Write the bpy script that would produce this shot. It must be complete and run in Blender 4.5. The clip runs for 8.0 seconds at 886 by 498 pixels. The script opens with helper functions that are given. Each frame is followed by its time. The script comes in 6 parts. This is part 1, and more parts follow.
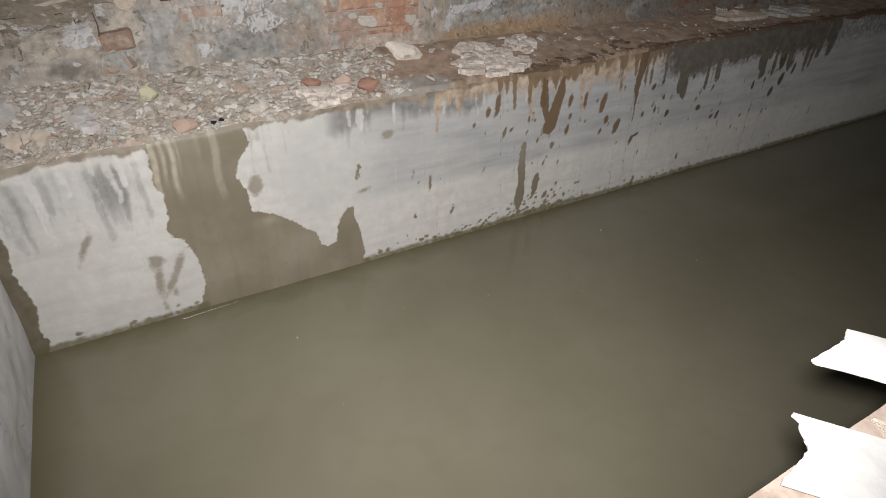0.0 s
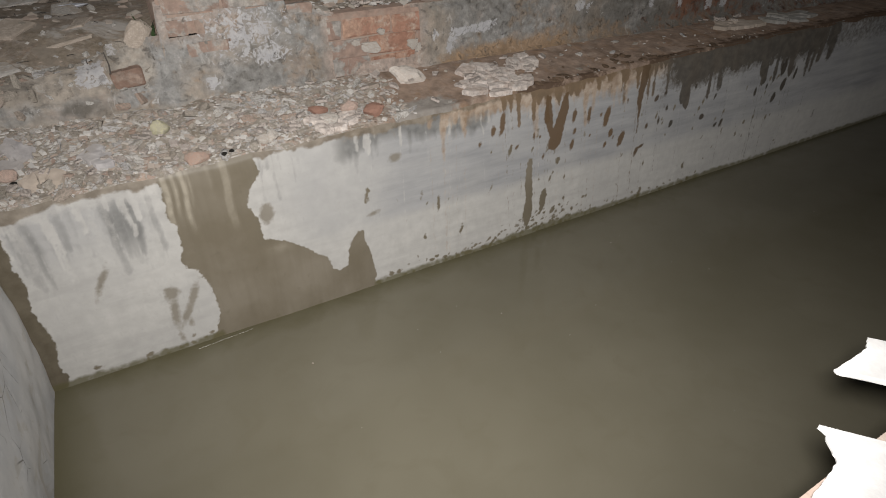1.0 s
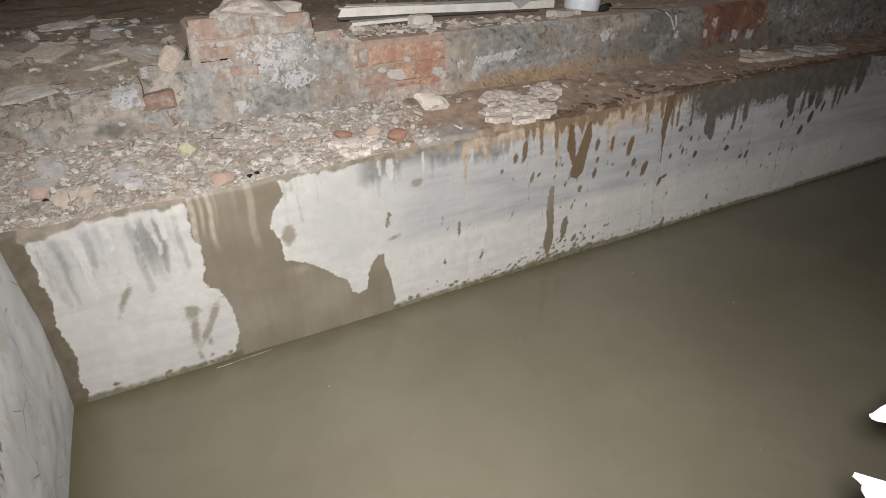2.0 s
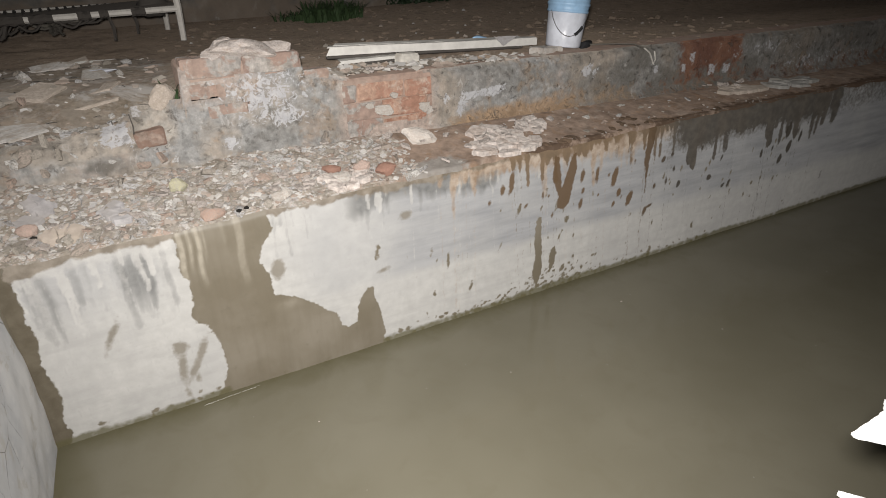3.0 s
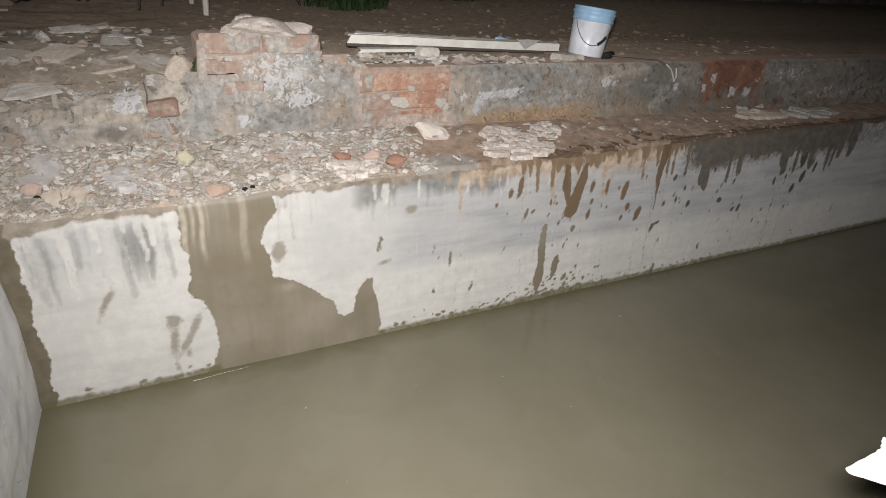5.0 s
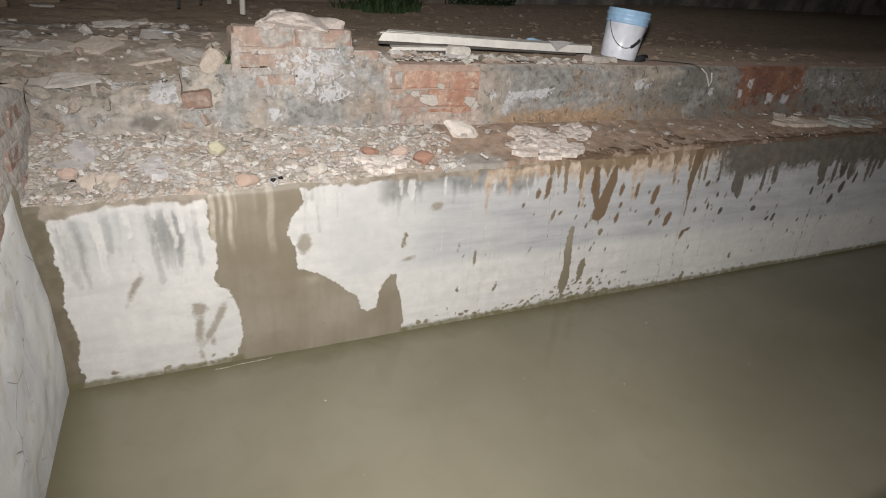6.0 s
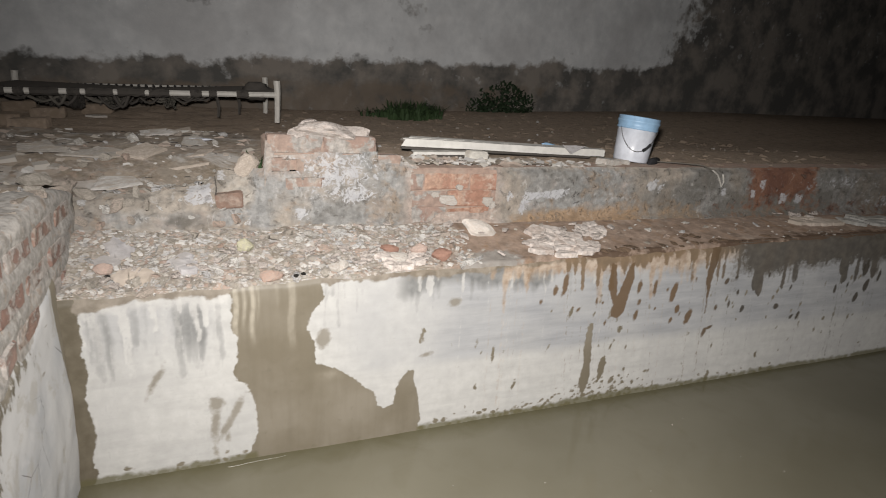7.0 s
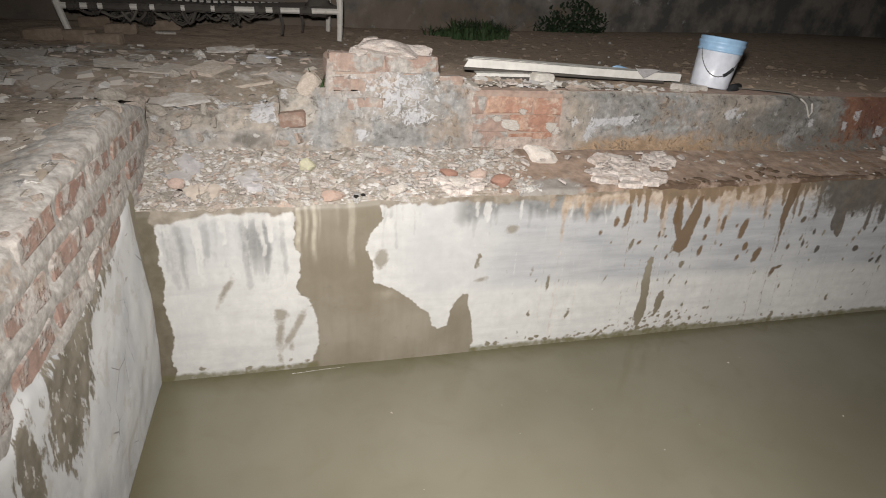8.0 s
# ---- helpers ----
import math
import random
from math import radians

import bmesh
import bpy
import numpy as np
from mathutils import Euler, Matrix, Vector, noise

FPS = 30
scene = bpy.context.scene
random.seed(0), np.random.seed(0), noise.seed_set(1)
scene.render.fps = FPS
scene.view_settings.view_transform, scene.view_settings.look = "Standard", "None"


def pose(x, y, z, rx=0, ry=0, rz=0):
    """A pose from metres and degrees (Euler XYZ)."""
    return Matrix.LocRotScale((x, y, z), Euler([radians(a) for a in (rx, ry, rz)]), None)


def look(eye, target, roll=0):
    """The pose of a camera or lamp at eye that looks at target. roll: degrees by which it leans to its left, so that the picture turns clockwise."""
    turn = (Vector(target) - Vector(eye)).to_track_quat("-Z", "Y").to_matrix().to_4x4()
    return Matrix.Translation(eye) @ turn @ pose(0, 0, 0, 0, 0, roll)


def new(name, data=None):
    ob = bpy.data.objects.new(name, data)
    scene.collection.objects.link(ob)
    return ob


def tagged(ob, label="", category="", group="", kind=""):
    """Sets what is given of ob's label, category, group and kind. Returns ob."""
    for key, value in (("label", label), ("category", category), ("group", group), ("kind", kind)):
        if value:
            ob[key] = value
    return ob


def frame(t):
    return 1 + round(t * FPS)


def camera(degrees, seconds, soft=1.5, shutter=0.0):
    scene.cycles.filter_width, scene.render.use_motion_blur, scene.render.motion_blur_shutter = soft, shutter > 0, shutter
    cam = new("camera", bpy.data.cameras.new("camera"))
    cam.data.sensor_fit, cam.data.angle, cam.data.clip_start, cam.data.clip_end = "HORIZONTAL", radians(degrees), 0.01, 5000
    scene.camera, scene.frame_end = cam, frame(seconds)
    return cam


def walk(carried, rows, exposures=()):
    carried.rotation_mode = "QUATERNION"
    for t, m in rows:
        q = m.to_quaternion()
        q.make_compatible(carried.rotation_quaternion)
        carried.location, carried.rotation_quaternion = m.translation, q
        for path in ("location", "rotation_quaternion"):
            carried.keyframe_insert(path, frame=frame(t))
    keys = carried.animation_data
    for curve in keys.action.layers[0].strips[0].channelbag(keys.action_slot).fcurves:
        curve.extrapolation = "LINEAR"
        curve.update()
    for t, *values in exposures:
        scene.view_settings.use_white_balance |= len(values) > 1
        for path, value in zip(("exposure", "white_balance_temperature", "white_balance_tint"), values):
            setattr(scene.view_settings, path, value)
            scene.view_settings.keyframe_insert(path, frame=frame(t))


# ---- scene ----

# ---------- camera and walk ----------
cam = camera(75.8, 8.0, soft=1.0, shutter=0.25)
PATH = [
    (0, (0.527, -2.028, 1.559), (1.363, -0.608, 0.425), 2.0),
    (0.5, (0.517, -2.023, 1.566), (1.358, -0.577, 0.47), 0.1),
    (1, (0.516, -2.024, 1.574), (1.343, -0.561, 0.49), -0.9),
    (1.5, (0.508, -2.019, 1.574), (1.303, -0.506, 0.535), -0.8),
    (1.7, (0.519, -2.016, 1.575), (1.299, -0.484, 0.551), -0.5),
    (2.8, (0.507, -2.022, 1.573), (1.356, -0.472, 0.637), -1.1),
    (3, (0.515, -2.034, 1.576), (1.362, -0.466, 0.668), -1.0),
    (3.5, (0.519, -2.025, 1.571), (1.339, -0.468, 0.622), 0.4),
    (4, (0.518, -2.019, 1.571), (1.349, -0.447, 0.655), 1.8),
    (4.5, (0.516, -2.023, 1.57), (1.359, -0.467, 0.637), 2.3),
    (4.7, (0.515, -2.02, 1.568), (1.352, -0.452, 0.651), 2.7),
    (5.8, (0.544, -2.047, 1.522), (1.405, -0.478, 0.628), 7.5),
    (6, (0.523, -2.033, 1.516), (1.284, -0.412, 0.625), 4.6),
    (6.5, (0.528, -2.056, 1.518), (1.392, -0.412, 0.776), 8.9),
    (7, (0.525, -2.072, 1.532), (1.242, -0.299, 0.947), 3.8),
    (7.5, (0.524, -2.074, 1.525), (1.138, -0.356, 0.706), 5.3),
    (8, (0.528, -2.071, 1.523), (1.039, -0.327, 0.687), 4.0),
]
walk(cam, [(t, look(eye, target, roll)) for t, eye, target, roll in PATH], exposures=[(0, -0.42), (0.5, -0.66), (1.0, -0.61), (1.7, -0.25), (3.0, -0.08), (4.5, -0.05), (6.5, 0.05), (8, 0.12)])

# ---------- light: night, one hand torch held beside the camera ----------
world = bpy.data.worlds.new("night")
world.use_nodes = True
scene.world = world
world.node_tree.nodes["Background"].inputs[0].default_value = (0.55, 0.62, 0.8, 1)
world.node_tree.nodes["Background"].inputs[1].default_value = 0.004
torch = bpy.data.lights.new("torch", "SPOT")
torch.energy, torch.color = 490, (1.0, 0.965, 0.93)
torch.spot_size, torch.spot_blend, torch.shadow_soft_size = radians(127), 1.0, 0.032
tagged(new("torch", torch), "hand-held white torch beam beside the camera", "lamp").matrix_world = look(
    (0.495, -2.035, 1.635), (1.64, 0.0, 0.74))

# ---------- materials ----------
class Shade:
    """A small builder for procedural materials."""

    def __init__(self, name):
        self.mat = bpy.data.materials.new(name)
        self.mat.use_nodes = True
        self.tree = self.mat.node_tree
        self.bsdf = self.tree.nodes["Principled BSDF"]
        self.where = None

    def node(self, kind, **props):
        n = self.tree.nodes.new(kind)
        for key, value in props.items():
            setattr(n, key, value)
        return n

    def put(self, socket, value):
        if isinstance(value, bpy.types.NodeSocket):
            self.tree.links.new(value, socket)
        elif isinstance(value, tuple) and len(value) == 3 and socket.type == "RGBA":
            socket.default_value = (*value, 1)
        else:
            socket.default_value = value

    def coords(self, scale=(1, 1, 1), vary=False):
        at = self.node("ShaderNodeTexCoord").outputs["Object"]
        if vary:
            rnd = self.node("ShaderNodeObjectInfo").outputs["Random"]
            off = self.node("ShaderNodeVectorMath", operation="SCALE")
            off.inputs[0].default_value = (17.0, 9.0, 23.0)
            self.tree.links.new(rnd, off.inputs["Scale"])
            add = self.node("ShaderNodeVectorMath", operation="ADD")
            self.tree.links.new(at, add.inputs[0])
            self.tree.links.new(off.outputs[0], add.inputs[1])
            at = add.outputs[0]
        m = self.node("ShaderNodeVectorMath", operation="MULTIPLY")
        self.tree.links.new(at, m.inputs[0])
        m.inputs[1].default_value = scale
        return m.outputs[0]

    def noise(self, scale, detail=4.0, rough=0.55, at=None, twist=0.0):
        n = self.node("ShaderNodeTexNoise")
        for key, v in (("Scale", scale), ("Detail", detail), ("Roughness", rough), ("Distortion", twist)):
            n.inputs[key].default_value = v
        if at is not None:
            self.tree.links.new(at, n.inputs["Vector"])
        elif self.where is not None:
            self.tree.links.new(self.where, n.inputs["Vector"])
        return n.outputs["Fac"]

    def cells(self, scale, at=None, feature="F1"):
        n = self.node("ShaderNodeTexVoronoi", feature=feature)
        n.inputs["Scale"].default_value = scale
        src = at if at is not None else self.where
        if src is not None:
            self.tree.links.new(src, n.inputs["Vector"])
        return n.outputs

    def span(self, value, lo, hi, a=0.0, b=1.0):
        n = self.node("ShaderNodeMapRange")
        self.put(n.inputs[0], value)
        for k, v in zip((1, 2, 3, 4), (lo, hi, a, b)):
            n.inputs[k].default_value = v
        return n.outputs[0]

    def calc(self, op, a, b=0.0):
        n = self.node("ShaderNodeMath", operation=op)
        self.put(n.inputs[0], a)
        self.put(n.inputs[1], b)
        return n.outputs[0]

    def mix(self, fac, a, b):
        n = self.node("ShaderNodeMix", data_type="RGBA")
        self.put(n.inputs[0], fac)
        self.put(n.inputs[6], a)
        self.put(n.inputs[7], b)
        return n.outputs[2]

    def patches(self, tones, scale=9.0, at=None, soft=0.05):
        """Weathered layers: hard-edged blotches of each tone over the first, with grain."""
        grain = self.noise(scale * 4.5, 5, 0.65, at)
        col = self.mix(self.span(grain, 0.3, 0.7), tuple(0.62 * v for v in tones[0]), tuple(min(1.0, 1.28 * v) for v in tones[0]))
        for k, tone in enumerate(tones[1:]):
            blot = self.noise(scale * (0.7 + 0.55 * k), 6, 0.66, at, 0.4 + 0.2 * k)
            n = self.tree.nodes[-1]
            if at is None and self.where is not None:
                shift = self.node("ShaderNodeVectorMath", operation="ADD")
                self.tree.links.new(self.where, shift.inputs[0])
                shift.inputs[1].default_value = (3.1 * k + 1.3, 7.7 * k, 2.9 * k)
                self.tree.links.new(shift.outputs[0], n.inputs["Vector"])
            lo = 0.535 + 0.012 * (k % 3)
            tint = self.mix(self.span(grain, 0.3, 0.7), tuple(0.62 * v for v in tone), tuple(min(1.0, 1.28 * v) for v in tone))
            col = self.mix(self.span(blot, lo, lo + soft, 0, 0.85), col, tint)
        return col, grain

    def rubble(self, tones, scale, gap=0.05):
        """Packed fragments: each cell one tone, with dark grit between. Gives colour and height."""
        jig = self.node("ShaderNodeTexNoise")
        jig.inputs["Scale"].default_value = scale * 1.3
        jig.inputs["Detail"].default_value = 3.0
        self.tree.links.new(self.where, jig.inputs["Vector"])
        push = self.node("ShaderNodeVectorMath", operation="MULTIPLY_ADD")
        self.tree.links.new(jig.outputs["Color"], push.inputs[0])
        push.inputs[1].default_value = (0.55 / scale,) * 3
        self.tree.links.new(self.where, push.inputs[2])
        cell = self.cells(scale, push.outputs[0])
        edge = self.cells(scale, push.outputs[0], "DISTANCE_TO_EDGE")["Distance"]
        sep = self.node("ShaderNodeSeparateColor")
        self.tree.links.new(cell["Color"], sep.inputs[0])
        ramp = self.node("ShaderNodeValToRGB")
        ramp.color_ramp.interpolation = "CONSTANT"
        while len(ramp.color_ramp.elements) < len(tones):
            ramp.color_ramp.elements.new(0.5)
        for k, tone in enumerate(tones):
            ramp.color_ramp.elements[k].position = k / len(tones)
            ramp.color_ramp.elements[k].color = (*tone, 1)
        self.tree.links.new(sep.outputs[0], ramp.inputs[0])
        return ramp.outputs[0], self.span(edge, 0.0, gap), sep.outputs[1]

    def attr(self, name):
        return self.node("ShaderNodeAttribute", attribute_name=name).outputs["Fac"]

    def done(self, color, rough=0.9, height=None, depth=0.004, strength=0.7, spec=0.3, metal=0.0, retro=0.4, gain=1.0):
        if gain != 1.0:
            color = self.mix(1.0, color, (gain,) * 3)
            self.tree.nodes[-1].blend_type = "MULTIPLY"
        self.put(self.bsdf.inputs["Base Color"], color)
        self.put(self.bsdf.inputs["Roughness"], rough)
        self.bsdf.inputs["Specular IOR Level"].default_value = spec
        self.bsdf.inputs["Metallic"].default_value = metal
        self.bsdf.inputs["Diffuse Roughness"].default_value = retro
        if height is not None:
            b = self.node("ShaderNodeBump")
            b.inputs["Strength"].default_value = strength
            b.inputs["Distance"].default_value = depth
            self.tree.links.new(height, b.inputs["Height"])
            self.tree.links.new(b.outputs[0], self.bsdf.inputs["Normal"])
        return self.mat


def tank_plaster():
    """Limewashed cement with damp patches, grey grime, rust and mould, whose outlines come from the mesh."""
    s = Shade("tank_plaster")
    s.where = s.coords()
    fine, mid, big = s.noise(140, 4), s.noise(22, 5), s.noise(3.2, 4)
    runs = s.noise(9, 4, 0.6, s.coords((3.4, 3.4, 0.35)))
    trowel = s.noise(7, 4, 0.6, s.coords((0.35, 0.35, 3.0)))
    rag = s.span(s.noise(42, 5, 0.65), 0.3, 0.7, -1, 1)
    lime = s.mix(s.span(mid, 0.3, 0.75), (0.372, 0.365, 0.35), (0.445, 0.437, 0.42))
    lime = s.mix(s.span(big, 0.45, 0.62, 0, 0.45), lime, (0.345, 0.34, 0.332))
    lime = s.mix(s.span(trowel, 0.48, 0.66, 0, 0.35), lime, (0.30, 0.295, 0.285))
    lime = s.mix(s.span(runs, 0.52, 0.75, 0, 0.16), lime, (0.31, 0.305, 0.29))
    slate = s.mix(s.span(trowel, 0.35, 0.65), (0.24, 0.244, 0.252), (0.325, 0.327, 0.333))
    col = s.mix(s.calc("MULTIPLY", s.attr("slate"), s.span(big, 0.35, 0.6, 0.65, 1.0)), lime, slate)
    grey = s.mix(s.span(mid, 0.3, 0.7), (0.12, 0.121, 0.118), (0.215, 0.214, 0.208))
    grime = s.calc("ADD", s.attr("grime"), s.span(mid, 0.3, 0.7, -0.2, 0.2))
    col = s.mix(s.span(grime, 0.2, 0.85, 0, 0.95), col, grey)
    chalk = s.span(s.calc("ADD", s.attr("chalk"), s.calc("MULTIPLY", rag, 0.005)), -0.006, 0.008, 0, 0.7)
    col = s.mix(chalk, col, s.mix(s.span(mid, 0.35, 0.65), (0.37, 0.36, 0.345), (0.47, 0.46, 0.44)))
    # ochre wash, then brown runs, then black mould; each hangs from the rim with a ragged end
    rust = s.calc("ADD", s.attr("rust"), s.calc("MULTIPLY", rag, 0.16))
    ochre = s.mix(s.span(mid, 0.38, 0.62), (0.25, 0.175, 0.115), (0.40, 0.325, 0.255))
    col = s.mix(s.span(rust, 0.15, 0.8, 0, 0.85), col, ochre)
    film = s.calc("ADD", s.attr("film"), s.calc("MULTIPLY", rag, 0.22))
    soil = s.mix(s.span(mid, 0.38, 0.62), (0.125, 0.10, 0.071), (0.21, 0.177, 0.137))
    col = s.mix(s.span(film, 0.25, 0.65, 0, 0.85), col, soil)
    stain = s.calc("ADD", s.attr("stain"), s.calc("MULTIPLY", rag, 0.16))
    bark = s.mix(s.attr("soot"), (0.135, 0.093, 0.055), (0.058, 0.051, 0.042))
    bark = s.mix(s.span(mid, 0.35, 0.6, 0.55, 0), bark, s.mix(s.attr("soot"), (0.215, 0.15, 0.095), (0.115, 0.102, 0.083)))
    col = s.mix(s.span(stain, 0.30, 0.62, 0, 0.92), col, bark)
    run = s.span(s.calc("ADD", s.attr("drip"), s.calc("MULTIPLY", rag, 0.003)), -0.002, 0.004, 0, 0.94)
    col = s.mix(run, col, s.mix(s.attr("soot"), (0.115, 0.072, 0.038), (0.05, 0.044, 0.036)))
    wetcol = s.mix(s.span(big, 0.4, 0.65), (0.145, 0.125, 0.092), (0.19, 0.168, 0.133))
    wetcol = s.mix(s.span(runs, 0.45, 0.7, 0, 0.3), wetcol, (0.12, 0.103, 0.075))
    wetcol = s.mix(s.span(mid, 0.62, 0.74, 0, 0.35), wetcol, (0.10, 0.088, 0.066))
    wetcol = s.mix(s.calc("MULTIPLY", s.attr("bloom"), s.span(mid, 0.3, 0.6, 0.4, 1.0)), wetcol, (0.33, 0.30, 0.245))
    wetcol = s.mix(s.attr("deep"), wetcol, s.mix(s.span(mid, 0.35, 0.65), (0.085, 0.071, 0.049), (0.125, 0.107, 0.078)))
    wetness = s.calc("ADD", s.attr("wet"), s.calc("MULTIPLY", rag, 0.006))
    wet = s.span(wetness, -0.002, 0.003)
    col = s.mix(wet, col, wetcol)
    col = s.mix(s.calc("MULTIPLY", s.span(s.calc("ADD", s.attr("smear"), s.calc("MULTIPLY", rag, 0.006)), -0.004, 0.009), 0.78), col, wetcol)
    algae = s.calc("ADD", s.attr("algae"), s.span(mid, 0.3, 0.7, -0.3, 0.3))
    col = s.mix(s.span(algae, 0.35, 0.9, 0, 0.85), col, (0.098, 0.088, 0.045))
    col = s.mix(s.span(fine, 0.6, 0.8, 0, 0.2), col, (0.2, 0.19, 0.17))
    relief = s.calc("ADD", s.calc("MULTIPLY", fine, 0.25), s.calc("SUBTRACT", s.calc("MULTIPLY", mid, 0.8), s.calc("MULTIPLY", wet, 0.35)))
    return s.done(col, s.span(wet, 0, 1, 0.85, 0.5), relief, 0.003, 0.35, 0.25)


def side_plaster():
    """The side wall's lime coat, with mud runs."""
    s = Shade("side_plaster")
    s.where = s.coords()
    fine, mid, big = s.noise(120, 4), s.noise(16, 5), s.noise(4, 4)
    runs = s.noise(9, 5, 0.65, s.coords((1.3, 1.3, 0.45)))
    col = s.mix(s.span(big, 0.42, 0.62), (0.50, 0.495, 0.488), (0.40, 0.405, 0.415))
    col = s.mix(s.span(mid, 0.55, 0.66, 0, 0.45), col, (0.56, 0.553, 0.54))
    col = s.mix(s.span(s.noise(7, 6, 0.68, None, 0.5), 0.56, 0.62, 0, 0.55), col, (0.37, 0.345, 0.305))
    col = s.mix(s.span(runs, 0.52, 0.70, 0, 0.3), col, (0.30, 0.30, 0.30))
    mud = s.calc("ADD", s.attr("mould"), s.span(s.noise(26, 5, 0.65, s.coords((1.2, 1.2, 0.5))), 0.3, 0.7, -0.4, 0.4))
    soil = s.mix(s.span(mid, 0.4, 0.6), (0.105, 0.088, 0.058), (0.18, 0.155, 0.115))
    soil = s.mix(s.span(s.noise(48, 4, 0.6, s.coords((1, 1, 0.5))), 0.60, 0.64, 0, 0.8), soil, (0.46, 0.44, 0.41))
    col = s.mix(s.span(mud, 0.42, 0.56, 0, 0.92), col, soil)
    col = s.mix(s.span(s.attr("wet"), -0.002, 0.003), col, (0.21, 0.185, 0.14))
    crack = s.span(s.cells(7, feature="DISTANCE_TO_EDGE")["Distance"], 0.0, 0.012, 1, 0)
    col = s.mix(s.calc("MULTIPLY", crack, s.span(big, 0.55, 0.6)), col, (0.12, 0.11, 0.1))
    relief = s.calc("ADD", s.calc("MULTIPLY", fine, 0.3), mid)
    return s.done(col, 0.88, relief, 0.0025, 0.5, 0.25, retro=0.2, gain=1.0)


def plinth_render():
    """Grey weathered cement with salt bloom, soot and ochre at its foot."""
    s = Shade("plinth_render")
    s.where = s.coords()
    fine, mid, big = s.noise(110, 4), s.noise(24, 5, 0.6), s.noise(5, 4)
    runs = s.noise(12, 4, 0.6, s.coords((3, 3, 0.5)))
    col, grain = s.patches([(0.255, 0.25, 0.24), (0.32, 0.272, 0.24), (0.225, 0.225, 0.22), (0.37, 0.355, 0.34), (0.19, 0.182, 0.17), (0.305, 0.303, 0.298)], 7.0, soft=0.11)
    earthy = s.patches([(0.305, 0.27, 0.23), (0.37, 0.345, 0.31), (0.245, 0.21, 0.17), (0.32, 0.265, 0.22)], 6.0, soft=0.09)[0]
    dusty = s.calc("ADD", s.attr("soil"), s.span(big, 0.3, 0.7, -0.35, 0.35))
    col = s.mix(s.span(dusty, 0.3, 0.7, 0, 0.9), col, earthy)
    wide = s.patches([(0.299, 0.251, 0.202), (0.362, 0.317, 0.268), (0.241, 0.216, 0.182)], 6.0)[0]
    col = s.mix(s.span(s.noise(2.3, 4, 0.6), 0.50, 0.60, 0, 0.7), col, wide)
    pinker = s.patches([(0.358, 0.290, 0.249), (0.384, 0.275, 0.221), (0.301, 0.288, 0.267), (0.441, 0.400, 0.359)], 9.0)[0]
    col = s.mix(s.attr("pink"), col, pinker)
    col = s.mix(s.span(runs, 0.56, 0.74, 0, 0.4), col, (0.096, 0.096, 0.089))
    soot = s.calc("ADD", s.attr("mould"), s.span(mid, 0.3, 0.7, -0.12, 0.12))
    col = s.mix(s.span(soot, 0.3, 0.8, 0, 0.75), col, (0.098, 0.089, 0.076))
    ochre = s.calc("ADD", s.attr("rust"), s.span(mid, 0.3, 0.7, -0.2, 0.2))
    col = s.mix(s.span(ochre, 0.3, 0.8, 0, 0.85), col, s.mix(s.span(mid, 0.35, 0.65), (0.20, 0.13, 0.075), (0.34, 0.23, 0.14)))
    ruddy = s.calc("ADD", s.attr("ruddy"), s.span(mid, 0.3, 0.7, -0.35, 0.35))
    col = s.mix(s.span(ruddy, 0.3, 0.7, 0, 0.9), col, s.mix(s.span(big, 0.4, 0.6), (0.12, 0.052, 0.034), (0.20, 0.098, 0.06)))
    salt = s.calc("ADD", s.attr("salt"), s.span(s.noise(34, 7, 0.72, None, 1.2), 0.3, 0.7, -0.6, 0.6))
    col = s.mix(s.span(salt, 0.48, 0.66, 0, 0.82), col, s.mix(s.span(mid, 0.35, 0.65), (0.36, 0.36, 0.375), (0.46, 0.457, 0.467)))
    col = s.mix(s.span(fine, 0.62, 0.8, 0, 0.3), col, (0.397, 0.383, 0.356))
    pits = s.noise(24, 6, 0.7, None, 0.6)
    col = s.mix(s.span(pits, 0.58, 0.66, 0, 0.5), col, (0.11, 0.10, 0.088))
    col = s.mix(s.span(s.noise(24, 6, 0.72, s.coords((1, 1, 0.6)), 0.8), 0.62, 0.68, 0, 0.45), col, (0.43, 0.415, 0.395))
    relief = s.calc("SUBTRACT", s.calc("ADD", s.calc("MULTIPLY", fine, 0.4), mid), s.calc("MULTIPLY", s.span(pits, 0.58, 0.68), 0.5))
    return s.done(col, 0.92, relief, 0.010, 0.9, 0.2)


